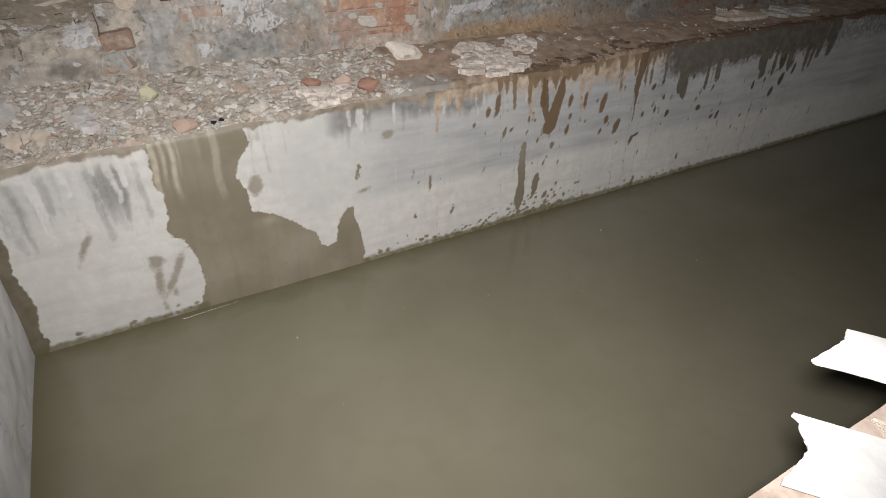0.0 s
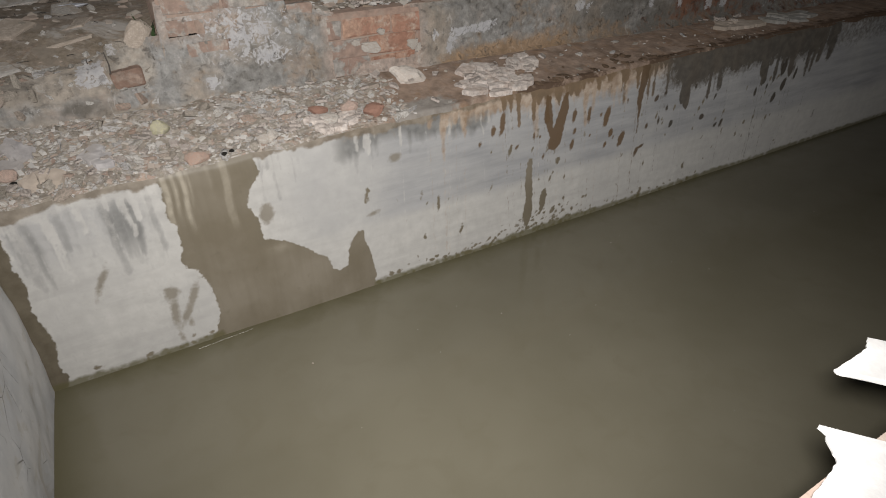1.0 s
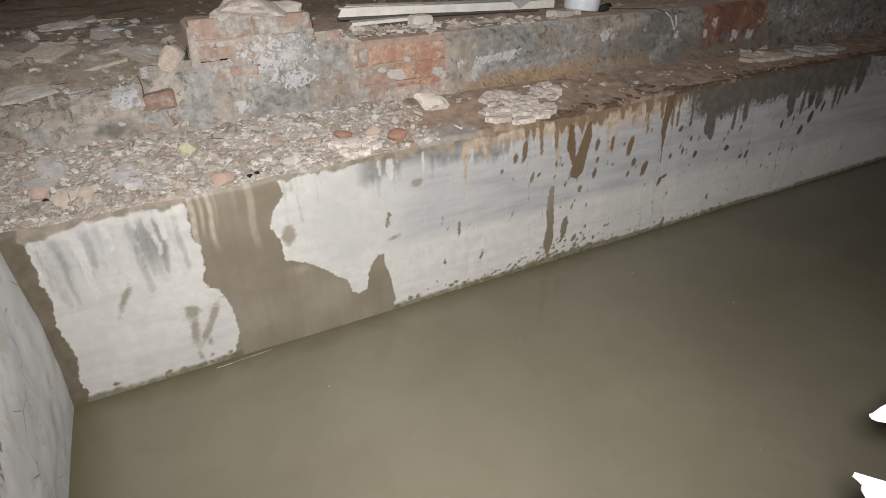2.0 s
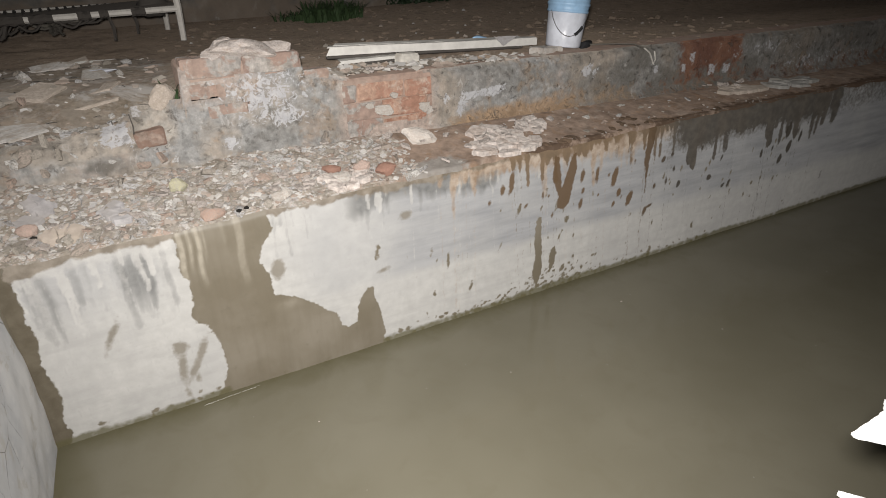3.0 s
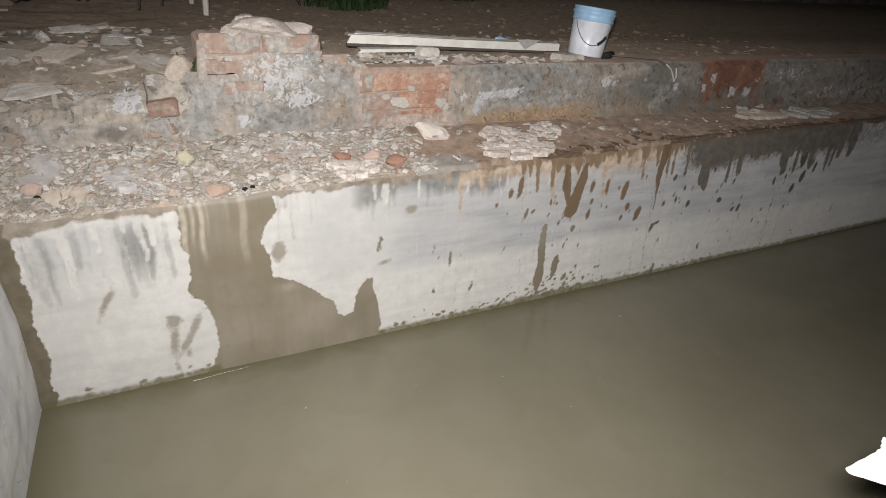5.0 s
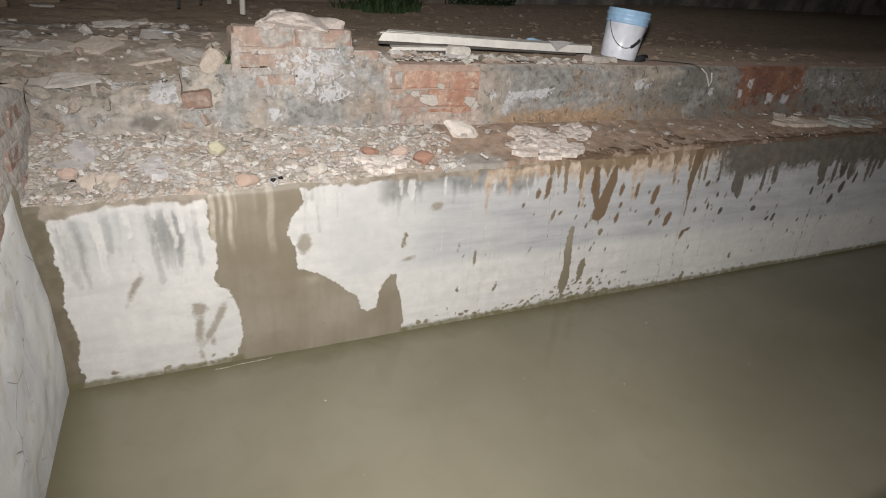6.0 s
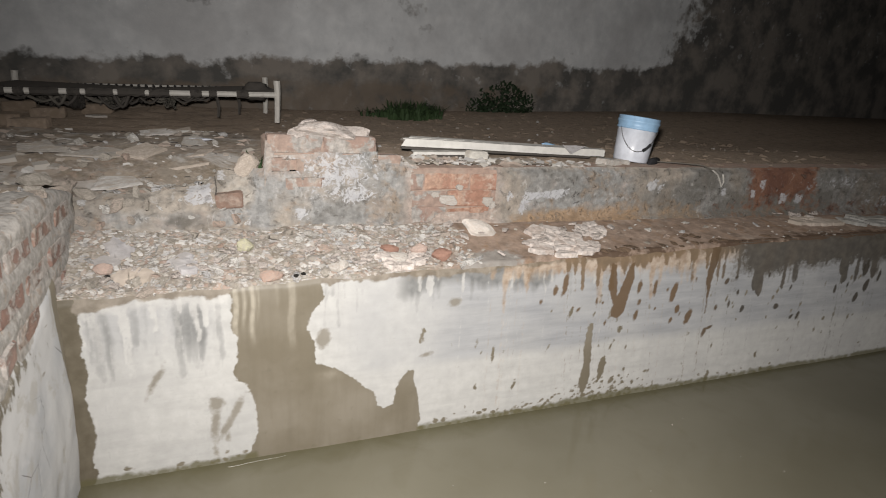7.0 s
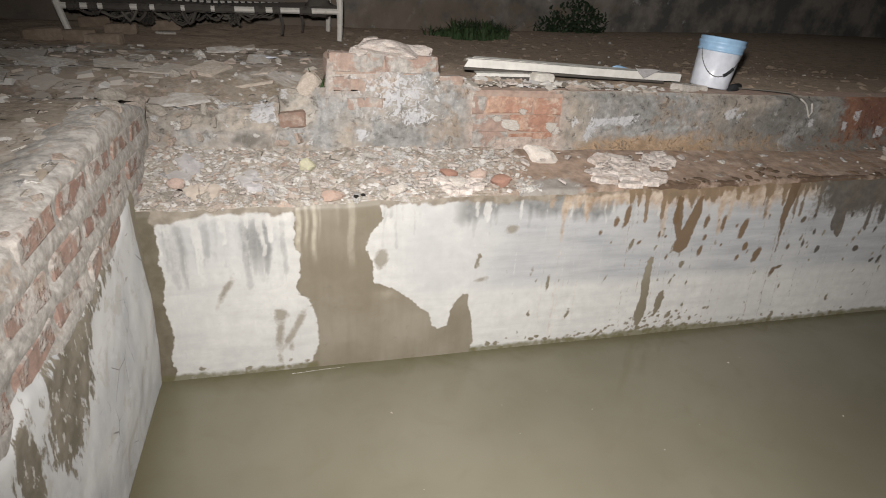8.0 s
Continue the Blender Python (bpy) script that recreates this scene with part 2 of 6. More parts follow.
def earth(name, a, b, c, pebbles=(0.42, 0.39, 0.35), much=0.5, scale=1.0, lime=False):
    """Trodden soil with grit, chips and damp spots."""
    s = Shade(name)
    s.where = s.coords()
    fine, mid, big = s.noise(160 * scale, 5), s.noise(26 * scale, 5, 0.6), s.noise(3.5 * scale, 4)
    col = s.mix(s.span(mid, 0.35, 0.68), a, b)
    col = s.mix(s.span(big, 0.42, 0.62, 0, 0.8), col, c)
    clod = s.noise(11 * scale, 5, 0.68, None, 0.5)
    col = s.mix(s.span(clod, 0.52, 0.64, 0, 0.6), col, tuple(0.55 * v for v in a))
    chips = s.cells(70 * scale)
    pick = s.calc("MULTIPLY", s.span(chips["Distance"], 0.32, 0.42, 1, 0), s.span(chips["Color"], 1 - much, 1 - much + 0.08))
    col = s.mix(s.calc("MULTIPLY", pick, 0.75), col, pebbles)
    if lime:
        pale = s.patches([(0.279, 0.235, 0.193), (0.340, 0.308, 0.275), (0.224, 0.187, 0.144), (0.394, 0.348, 0.306), (0.326, 0.251, 0.198)], 6.0)[0]
        frag, body, pickme = s.rubble([(0.408, 0.374, 0.337), (0.313, 0.275, 0.231), (0.462, 0.422, 0.383), (0.367, 0.308, 0.248), (0.272, 0.235, 0.191), (0.394, 0.334, 0.281)], 9, 0.05)
        pale = s.mix(s.calc("MULTIPLY", s.span(pickme, 0.55, 0.6), s.span(body, 0.2, 0.6, 0, 0.7)), pale, frag)
        pale = s.mix(s.span(s.noise(3.2, 5, 0.65, None, 0.4), 0.47, 0.60, 0, 0.8), pale, s.patches([(0.27, 0.225, 0.175), (0.33, 0.285, 0.235), (0.22, 0.18, 0.135)], 12.0)[0])
        pale = s.mix(s.span(s.noise(5, 5, 0.65, None, 0.6), 0.56, 0.62, 0, 0.7), pale, (0.47, 0.45, 0.425))
        there = s.calc("ADD", s.attr("lime"), s.span(mid, 0.3, 0.7, -0.25, 0.25))
        col = s.mix(s.span(there, 0.3, 0.7), col, pale)
    relief = s.calc("ADD", s.calc("ADD", s.calc("MULTIPLY", fine, 0.5), mid), s.calc("MULTIPLY", pick, 0.6))
    return s.done(col, 0.95, relief, 0.006, 0.6, 0.15, retro=0.5, gain=0.76)


def ledge_soil():
    """Crushed lime rubble that turns into red-brown mud along the ledge."""
    s = Shade("ledge_soil")
    s.where = s.coords()
    fine, mid, big = s.noise(150, 5), s.noise(30, 5, 0.62), s.noise(5, 4)
    pale = s.patches([(0.284, 0.252, 0.216), (0.350, 0.336, 0.322), (0.336, 0.257, 0.207), (0.429, 0.400, 0.367), (0.237, 0.215, 0.176), (0.396, 0.378, 0.36)], 11.0)[0]
    pale = s.mix(s.span(s.noise(6, 5, 0.65, None, 0.4), 0.5, 0.6, 0, 0.75), pale, s.patches([(0.245, 0.212, 0.17), (0.30, 0.262, 0.218), (0.20, 0.168, 0.13)], 20.0)[0])
    frag, body, pickme = s.rubble([(0.413, 0.392, 0.367), (0.317, 0.288, 0.252), (0.462, 0.444, 0.426), (0.353, 0.281, 0.230), (0.269, 0.240, 0.204), (0.399, 0.384, 0.373), (0.372, 0.336, 0.293), (0.319, 0.226, 0.179)], 34, 0.10)
    take = s.calc("MULTIPLY", s.span(pickme, 0.6, 0.65), s.span(body, 0.35, 0.6))
    pale = s.mix(s.calc("MULTIPLY", take, 0.7), pale, frag)
    chips = s.cells(85)
    tone = s.mix(s.span(s.noise(9, 2), 0.4, 0.6), (0.462, 0.444, 0.426), (0.351, 0.258, 0.207))
    pick = s.calc("MULTIPLY", s.span(chips["Distance"], 0.3, 0.42, 1, 0), s.span(chips["Color"], 0.35, 0.45))
    pale = s.mix(s.calc("MULTIPLY", pick, 0.7), pale, tone)
    mud = s.patches([(0.275, 0.205, 0.16), (0.325, 0.255, 0.205), (0.235, 0.17, 0.13), (0.35, 0.285, 0.235), (0.28, 0.19, 0.13)], 4.0, soft=0.10)[0]
    way = s.calc("ADD", s.attr("mud"), s.span(mid, 0.3, 0.7, -0.2, 0.2))
    col = s.mix(s.span(way, 0.3, 0.7), pale, mud)
    # dark brown for wet mud and for the shadow line painted along the front edge
    col = s.mix(s.span(s.calc("ADD", s.attr("wet"), s.span(mid, 0.3, 0.7, -0.3, 0.3)), 0.4, 0.7, 0, 0.85), col, (0.075, 0.047, 0.03))
    bed = s.calc("ADD", s.attr("bed"), s.span(mid, 0.3, 0.7, -0.3, 0.3))
    col = s.mix(s.span(bed, 0.4, 0.7, 0, 0.8), col, s.mix(s.span(mid, 0.35, 0.65), (0.215, 0.205, 0.188), (0.31, 0.298, 0.278)))
    dry = s.span(way, 0.3, 0.7, 1.0, 0.15)
    relief = s.calc("ADD", s.calc("MULTIPLY", s.calc("ADD", s.calc("MULTIPLY", fine, 0.35), s.calc("MULTIPLY", mid, 0.5)), s.span(way, 0.3, 0.7, 1.0, 0.22)), s.calc("MULTIPLY", s.calc("ADD", s.calc("MULTIPLY", pick, 0.4), take), dry))
    return s.done(col, 0.93, relief, 0.006, 0.75, 0.18, retro=0.35, gain=0.9)


def stone_like(name, tones, rough=0.9, spot=(0.2, 0.18, 0.15), scale=1.0, depth=0.004):
    """Stone or brick, each piece of its own tone."""
    s = Shade(name)
    s.where = s.coords((1, 1, 1), vary=True)
    rnd = s.node("ShaderNodeObjectInfo").outputs["Random"]
    ramp = s.node("ShaderNodeValToRGB")
    ramp.color_ramp.interpolation = "CONSTANT"
    while len(ramp.color_ramp.elements) < len(tones):
        ramp.color_ramp.elements.new(0.5)
    for k, tone in enumerate(tones):
        ramp.color_ramp.elements[k].position = k / len(tones)
        ramp.color_ramp.elements[k].color = (*tone, 1)
    s.tree.links.new(rnd, ramp.inputs[0])
    fine, mid, big = s.noise(130 * scale, 4), s.noise(32 * scale, 5, 0.6), s.noise(9 * scale, 3)
    hsv = s.node("ShaderNodeHueSaturation")
    s.put(hsv.inputs["Color"], ramp.outputs[0])
    s.put(hsv.inputs["Value"], s.span(mid, 0.3, 0.7, 0.72, 1.18))
    col = s.mix(s.span(big, 0.46, 0.60, 0, 0.7), hsv.outputs[0], spot)
    col = s.mix(s.span(fine, 0.62, 0.78, 0, 0.4), col, (0.45, 0.42, 0.38))
    return s.done(col, rough, s.calc("ADD", s.calc("MULTIPLY", fine, 0.4), mid), depth, 0.8, 0.2)


def smeared_brick(name, tones, coat, cover=0.5, depth=0.004):
    """Worn brick, each of its own tone, half hidden by smears of old mortar."""
    s = Shade(name)
    s.where = s.coords((1, 1, 1), vary=True)
    rnd = s.node("ShaderNodeObjectInfo").outputs["Random"]
    ramp = s.node("ShaderNodeValToRGB")
    while len(ramp.color_ramp.elements) < len(tones):
        ramp.color_ramp.elements.new(0.5)
    for k, tone in enumerate(tones):
        ramp.color_ramp.elements[k].position = k / len(tones)
        ramp.color_ramp.elements[k].color = (*tone, 1)
    s.tree.links.new(rnd, ramp.inputs[0])
    fine, mid = s.noise(120, 4), s.noise(30, 5, 0.62)
    hsv = s.node("ShaderNodeHueSaturation")
    s.put(hsv.inputs["Color"], ramp.outputs[0])
    s.put(hsv.inputs["Value"], s.span(mid, 0.3, 0.7, 0.7, 1.2))
    layer = s.patches(coat, 10.0)[0]
    film = s.calc("ADD", s.noise(11, 6, 0.66, None, 0.5), s.span(mid, 0.3, 0.7, -0.05, 0.05))
    edge = 0.62 - 0.22 * cover
    col = s.mix(s.span(film, edge, edge + 0.07, 0.10, 0.92), hsv.outputs[0], layer)
    col = s.mix(s.span(fine, 0.64, 0.78, 0, 0.35), col, (0.42, 0.39, 0.36))
    relief = s.calc("ADD", s.calc("MULTIPLY", fine, 0.4), s.calc("ADD", mid, s.span(film, edge, edge + 0.07, 0, 0.5)))
    return s.done(col, 0.93, relief, depth, 0.8, 0.18)


def painted(name, color, wear=(0.3, 0.28, 0.25), rough=0.5, amount=0.5, spec=0.4, metal=0.0):
    """A plain coat with dirt and wear."""
    s = Shade(name)
    s.where = s.coords((1, 1, 1), vary=True)
    mid, fine = s.noise(18, 5, 0.6), s.noise(120, 3)
    dim = tuple(0.82 * v for v in color)
    col = s.mix(s.span(mid, 0.35, 0.65), dim, color)
    col = s.mix(s.span(s.noise(34, 5, 0.65), 0.75 - 0.25 * amount, 0.85, 0, 0.8), col, wear)
    return s.done(col, s.span(mid, 0.3, 0.7, rough - 0.08, rough + 0.12), fine, 0.0012, 0.4, spec, metal, 0.0)


def murky_water():
    """Silty green-brown water: it scatters light near the surface and mirrors a little."""
    s = Shade("murky_water")
    s.where = s.coords()
    big, mid = s.noise(1.3, 3), s.noise(7, 4, 0.6, None, 0.8)
    col = s.mix(s.span(big, 0.35, 0.65), (0.150, 0.138, 0.100), (0.174, 0.161, 0.120))
    col = s.mix(s.span(mid, 0.5, 0.7, 0, 0.35), col, (0.145, 0.132, 0.093))
    # greener and darker towards the far wall and the side wall
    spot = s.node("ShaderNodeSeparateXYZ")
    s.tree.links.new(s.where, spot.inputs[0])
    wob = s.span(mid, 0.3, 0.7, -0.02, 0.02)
    near_walls = s.calc("MAXIMUM", s.span(s.calc("ADD", spot.outputs[1], wob), -0.13, 0.0), s.calc("MULTIPLY", s.span(s.calc("ADD", spot.outputs[0], wob), 0.0, 0.14, 1, 0), 0.9))
    col = s.mix(s.calc("MULTIPLY", near_walls, 0.75), col, (0.098, 0.088, 0.046))
    ripple = s.noise(5, 2, 0.5)
    m = s.done(col, 0.09, ripple, 0.002, 0.12, 0.5, retro=0.0)
    s.bsdf.inputs["IOR"].default_value = 1.33
    return m


def far_wall_plaster():
    """Pale cement wash over a mouldy foot."""
    s = Shade("far_wall_plaster")
    s.where = s.coords()
    fine, mid, big = s.noise(60, 5), s.noise(6, 5, 0.6), s.noise(1.2, 4)
    blot = s.noise(2.6, 5, 0.62)
    col = s.mix(s.span(mid, 0.3, 0.7), (0.58, 0.585, 0.59), (0.74, 0.74, 0.74))
    col = s.mix(s.span(big, 0.5, 0.68, 0, 0.5), col, (0.46, 0.45, 0.45))
    foot = s.calc("ADD", s.attr("mould"), s.span(s.noise(7, 5, 0.65), 0.3, 0.7, -0.4, 0.4))
    col = s.mix(s.span(foot, 0.3, 0.75, 0, 0.95), col, s.mix(s.span(blot, 0.4, 0.6), (0.085, 0.08, 0.072), (0.24, 0.21, 0.18)))
    clay = s.calc("ADD", s.attr("clay"), s.span(mid, 0.3, 0.7, -0.3, 0.3))
    col = s.mix(s.span(clay, 0.35, 0.7, 0, 0.75), col, (0.19, 0.15, 0.115))
    return s.done(col, 0.93, s.calc("ADD", s.calc("MULTIPLY", fine, 0.4), mid), 0.012, 0.6, 0.2)


M_TANK, M_SIDE, M_PLINTH, M_LEDGE = tank_plaster(), side_plaster(), plinth_render(), ledge_soil()
M_WATER, M_FAR = murky_water(), far_wall_plaster()
M_GROUND = earth("yard_soil", (0.27, 0.207, 0.155), (0.39, 0.312, 0.243), (0.33, 0.257, 0.195), (0.52, 0.47, 0.415), much=0.28, lime=True)
M_BANK = earth("bank_soil", (0.29, 0.225, 0.19), (0.40, 0.345, 0.305), (0.33, 0.255, 0.215), (0.46, 0.43, 0.395), much=0.25)
GREYCOAT = [(0.30, 0.285, 0.265), (0.37, 0.345, 0.315), (0.25, 0.232, 0.207), (0.34, 0.29, 0.25)]
M_BRICK = smeared_brick("old_brick", [(0.29, 0.2, 0.16), (0.32, 0.24, 0.195), (0.30, 0.22, 0.18), (0.27, 0.185, 0.15)], GREYCOAT, 0.62)
M_REDBRICK = smeared_brick("red_brick", [(0.31, 0.165, 0.115), (0.33, 0.19, 0.14), (0.285, 0.145, 0.10)], [(0.36, 0.24, 0.18), (0.41, 0.33, 0.275), (0.30, 0.20, 0.15)], 0.7)
M_GRIMYBRICK = smeared_brick("grimy_brick", [(0.19, 0.082, 0.05), (0.21, 0.095, 0.06), (0.165, 0.075, 0.05)], [(0.16, 0.095, 0.068), (0.20, 0.13, 0.10), (0.12, 0.085, 0.068)], 0.9)
M_FADED = smeared_brick("faded_brick", [(0.21, 0.13, 0.10), (0.245, 0.165, 0.135), (0.195, 0.115, 0.09)], [(0.33, 0.305, 0.28), (0.26, 0.215, 0.18), (0.36, 0.335, 0.31)], 0.75)
M_STRAY = smeared_brick("brown_brick", [(0.195, 0.13, 0.10), (0.21, 0.14, 0.11)], [(0.26, 0.20, 0.165), (0.21, 0.165, 0.135)], 0.5)
M_STONE = stone_like("rubble_stone", [(0.36, 0.34, 0.315), (0.44, 0.425, 0.405), (0.30, 0.268, 0.232), (0.335, 0.285, 0.245), (0.42, 0.41, 0.405), (0.27, 0.24, 0.205), (0.34, 0.262, 0.218), (0.49, 0.47, 0.445), (0.385, 0.375, 0.372), (0.33, 0.30, 0.262)])
M_SLAB = stone_like("plaster_slab", [(0.42, 0.395, 0.365), (0.48, 0.455, 0.428), (0.35, 0.322, 0.29), (0.40, 0.345, 0.295)], spot=(0.32, 0.275, 0.228), scale=0.6)
M_MORTAR = stone_like("pale_mortar", [(0.462, 0.436, 0.389), (0.509, 0.482, 0.436)], spot=(0.366, 0.319, 0.266))
M_JOINT = stone_like("grey_joint", [(0.42, 0.40, 0.365), (0.42, 0.40, 0.365)], spot=(0.32, 0.30, 0.265))
M_DUST = stone_like("brick_dust_mortar", [(0.307, 0.223, 0.181), (0.307, 0.223, 0.181)], spot=(0.296, 0.244, 0.205))
M_CLOD = stone_like("earth_clod", [(0.25, 0.195, 0.15), (0.25, 0.195, 0.15)], spot=(0.19, 0.145, 0.105))
M_MUD = stone_like("wet_mud", [(0.10, 0.068, 0.045), (0.14, 0.095, 0.065), (0.075, 0.052, 0.036)], spot=(0.11, 0.078, 0.052))
M_BED = stone_like("grey_mortar_bed", [(0.30, 0.29, 0.272), (0.27, 0.262, 0.245)], spot=(0.22, 0.205, 0.18))
M_BONE = stone_like("smooth_pale_stone", [(0.56, 0.515, 0.47), (0.56, 0.515, 0.47)], spot=(0.50, 0.44, 0.39))
M_PALE = stone_like("pale_stone", [(0.42, 0.39, 0.355), (0.455, 0.425, 0.39)], spot=(0.36, 0.31, 0.268))
M_YELLOW = stone_like("yellow_stone", [(0.529, 0.498, 0.361), (0.423, 0.398, 0.279)], spot=(0.343, 0.324, 0.268))
M_LILAC = stone_like("lilac_stone", [(0.37, 0.355, 0.355), (0.33, 0.315, 0.315)], spot=(0.30, 0.28, 0.265))
M_PINK = stone_like("pink_stone", [(0.431, 0.324, 0.275), (0.368, 0.262, 0.212)], spot=(0.315, 0.259, 0.222))
M_RED = stone_like("red_chip", [(0.29, 0.17, 0.13), (0.29, 0.17, 0.13)], spot=(0.259, 0.147, 0.109))


def side_mortar():
    """Grey lime mortar, blotched and gritty."""
    s = Shade("side_mortar")
    s.where = s.coords()
    col, grain = s.patches([(0.43, 0.405, 0.375), (0.50, 0.47, 0.435), (0.36, 0.33, 0.295), (0.42, 0.35, 0.295), (0.52, 0.495, 0.46)], 9.0)
    return s.done(col, 0.92, s.calc("ADD", grain, s.calc("MULTIPLY", s.noise(120, 4), 0.4)), 0.0022, 0.6, 0.2, retro=0.2, gain=0.78)


M_SIDEMORTAR = side_mortar()


def chip_coat():
    """Loose chips, each of its own tone."""
    s = Shade("loose_chips")
    s.where = s.coords()
    rnd = s.node("ShaderNodeNewGeometry").outputs["Random Per Island"]
    ramp = s.node("ShaderNodeValToRGB")
    ramp.color_ramp.interpolation = "CONSTANT"
    tones = [(0.40, 0.385, 0.36), (0.309, 0.281, 0.245), (0.46, 0.445, 0.425), (0.32, 0.278, 0.242), (0.265, 0.24, 0.21), (0.450, 0.432, 0.41), (0.355, 0.345, 0.335), (0.325, 0.265, 0.225), (0.36, 0.335, 0.305)]
    while len(ramp.color_ramp.elements) < len(tones):
        ramp.color_ramp.elements.new(0.5)
    for k, tone in enumerate(tones):
        ramp.color_ramp.elements[k].position = k / len(tones)
        ramp.color_ramp.elements[k].color = (*tone, 1)
    s.tree.links.new(rnd, ramp.inputs[0])
    fine = s.noise(150, 4)
    col = s.mix(s.span(fine, 0.45, 0.7, 0, 0.4), ramp.outputs[0], (0.36, 0.31, 0.26))
    return s.done(col, 0.93, fine, 0.002, 0.6, 0.2)


M_CHIPS = chip_coat()


def crust_coat():
    """Fallen lime plaster: flaked layers, cracks and mud smears."""
    s = Shade("fallen_plaster")
    s.where = s.coords()
    col, grain = s.patches([(0.47, 0.42, 0.385), (0.38, 0.32, 0.28), (0.52, 0.475, 0.445), (0.43, 0.365, 0.325)], 11.0)
    edge = s.rubble([(0.4, 0.4, 0.4), (0.4, 0.4, 0.4)], 11, 0.03)[1]
    col = s.mix(s.span(edge, 0.0, 0.7, 0.30, 0), col, (0.22, 0.175, 0.145))
    return s.done(col, 0.92, s.calc("ADD", grain, s.calc("MULTIPLY", edge, 0.5)), 0.006, 0.8, 0.2)


M_CRUST = crust_coat()

# ---------- building helpers ----------
def solid(name, verts, faces, material, parent=None, label="", fields=None, smooth=False):
    me = bpy.data.meshes.new(name)
    me.from_pydata([tuple(map(float, v)) for v in verts], [], [tuple(map(int, f)) for f in faces])
    if isinstance(material, (list, tuple)):
        for m in material:
            me.materials.append(m)
    else:
        me.materials.append(material)
    for key, values in (fields or {}).items():
        a = me.attributes.new(key, "FLOAT", "POINT")
        a.data.foreach_set("value", np.asarray(values, np.float32).ravel())
    if smooth:
        me.polygons.foreach_set("use_smooth", np.ones(len(me.polygons), bool))
    me.update()
    ob = new(name, me)
    if parent is not None:
        ob.parent = parent
    if label:
        tagged(ob, label)
    return ob


def part(name, bm, material, parent, label="", smooth=False):
    me = bpy.data.meshes.new(name)
    bm.normal_update()
    bm.to_mesh(me)
    bm.free()
    me.materials.append(material)
    if smooth:
        me.polygons.foreach_set("use_smooth", np.ones(len(me.polygons), bool))
    ob = new(name, me)
    if parent is not None:
        ob.parent = parent
    if label:
        tagged(ob, label)
    return ob


def reuse(name, me, parent, m):
    ob = new(name, me)
    ob.parent = parent
    ob.matrix_basis = m
    return ob


def empty(name, m=None):
    ob = new(name)
    if m is not None:
        ob.matrix_basis = m
    return ob


_perm = np.random.RandomState(7).rand(64, 64, 64).astype(np.float32)


def vnoise(x, y, z=0.0):
    """Smooth value noise in 0..1 over arrays."""
    x, y, z = np.broadcast_arrays(np.asarray(x, float), np.asarray(y, float), np.asarray(z, float))
    i, j, k = np.floor(x).astype(int), np.floor(y).astype(int), np.floor(z).astype(int)
    u, v, w = x - i, y - j, z - k
    u, v, w = u * u * (3 - 2 * u), v * v * (3 - 2 * v), w * w * (3 - 2 * w)
    g = lambda a, b, c: _perm[(i + a) % 64, (j + b) % 64, (k + c) % 64]
    lo = (g(0, 0, 0) * (1 - u) + g(1, 0, 0) * u) * (1 - v) + (g(0, 1, 0) * (1 - u) + g(1, 1, 0) * u) * v
    hi = (g(0, 0, 1) * (1 - u) + g(1, 0, 1) * u) * (1 - v) + (g(0, 1, 1) * (1 - u) + g(1, 1, 1) * u) * v
    return lo * (1 - w) + hi * w


def fractal(x, y, z=0.0, octaves=4, gain=0.55):
    total, amp, norm = 0.0, 1.0, 0.0
    for o in range(octaves):
        f = 2.0 ** o
        total = total + amp * vnoise(x * f + 5.3 * o, y * f + 1.7 * o, np.asarray(z) * f + 3.1 * o)
        norm += amp
        amp *= gain
    return total / norm


def ease(v, lo, hi):
    t = np.clip((v - lo) / (hi - lo), 0, 1)
    return t * t * (3 - 2 * t)


def inside_by(px, pz, outline):
    """How deep points lie inside a closed outline, in metres; negative outside."""
    best, odd = np.full(px.shape, 9.0), np.zeros(px.shape, bool)
    for (ax, az), (bx, bz) in zip(outline, outline[1:] + outline[:1]):
        ex, ez = bx - ax, bz - az
        t = np.clip(((px - ax) * ex + (pz - az) * ez) / (ex * ex + ez * ez + 1e-12), 0, 1)
        best = np.minimum(best, np.hypot(px - ax - t * ex, pz - az - t * ez))
        crosses = (az > pz) != (bz > pz)
        odd ^= crosses & (px < ex * (pz - az) / (ez if ez else 1e-12) + ax)
    return np.where(odd, best, -best)


def drop_by(px, pz, cx, cz, rx, rz, lean=0.0):
    """A soft drop's depth, about in metres."""
    u = (px - cx - lean * (pz - cz)) / rx
    v = (pz - cz) / rz
    return (1 - np.sqrt(u * u + v * v)) * min(rx, rz)


def graded(lo, hi, step, far, grow=1.12):
    """Even steps from lo to hi, then growing ones out to far."""
    out = list(np.arange(lo, hi, step))
    d = step
    while out[-1] < far:
        d *= grow
        out.append(min(out[-1] + d, far))
    return np.array(out)


def quads(nx, ny, keep=None):
    i, j = np.meshgrid(np.arange(nx - 1), np.arange(ny - 1), indexing="ij")
    a = (i * ny + j).ravel()
    f = np.stack([a, a + ny, a + ny + 1, a + 1], -1)
    return f if keep is None else f[keep[:-1, :-1].ravel()]


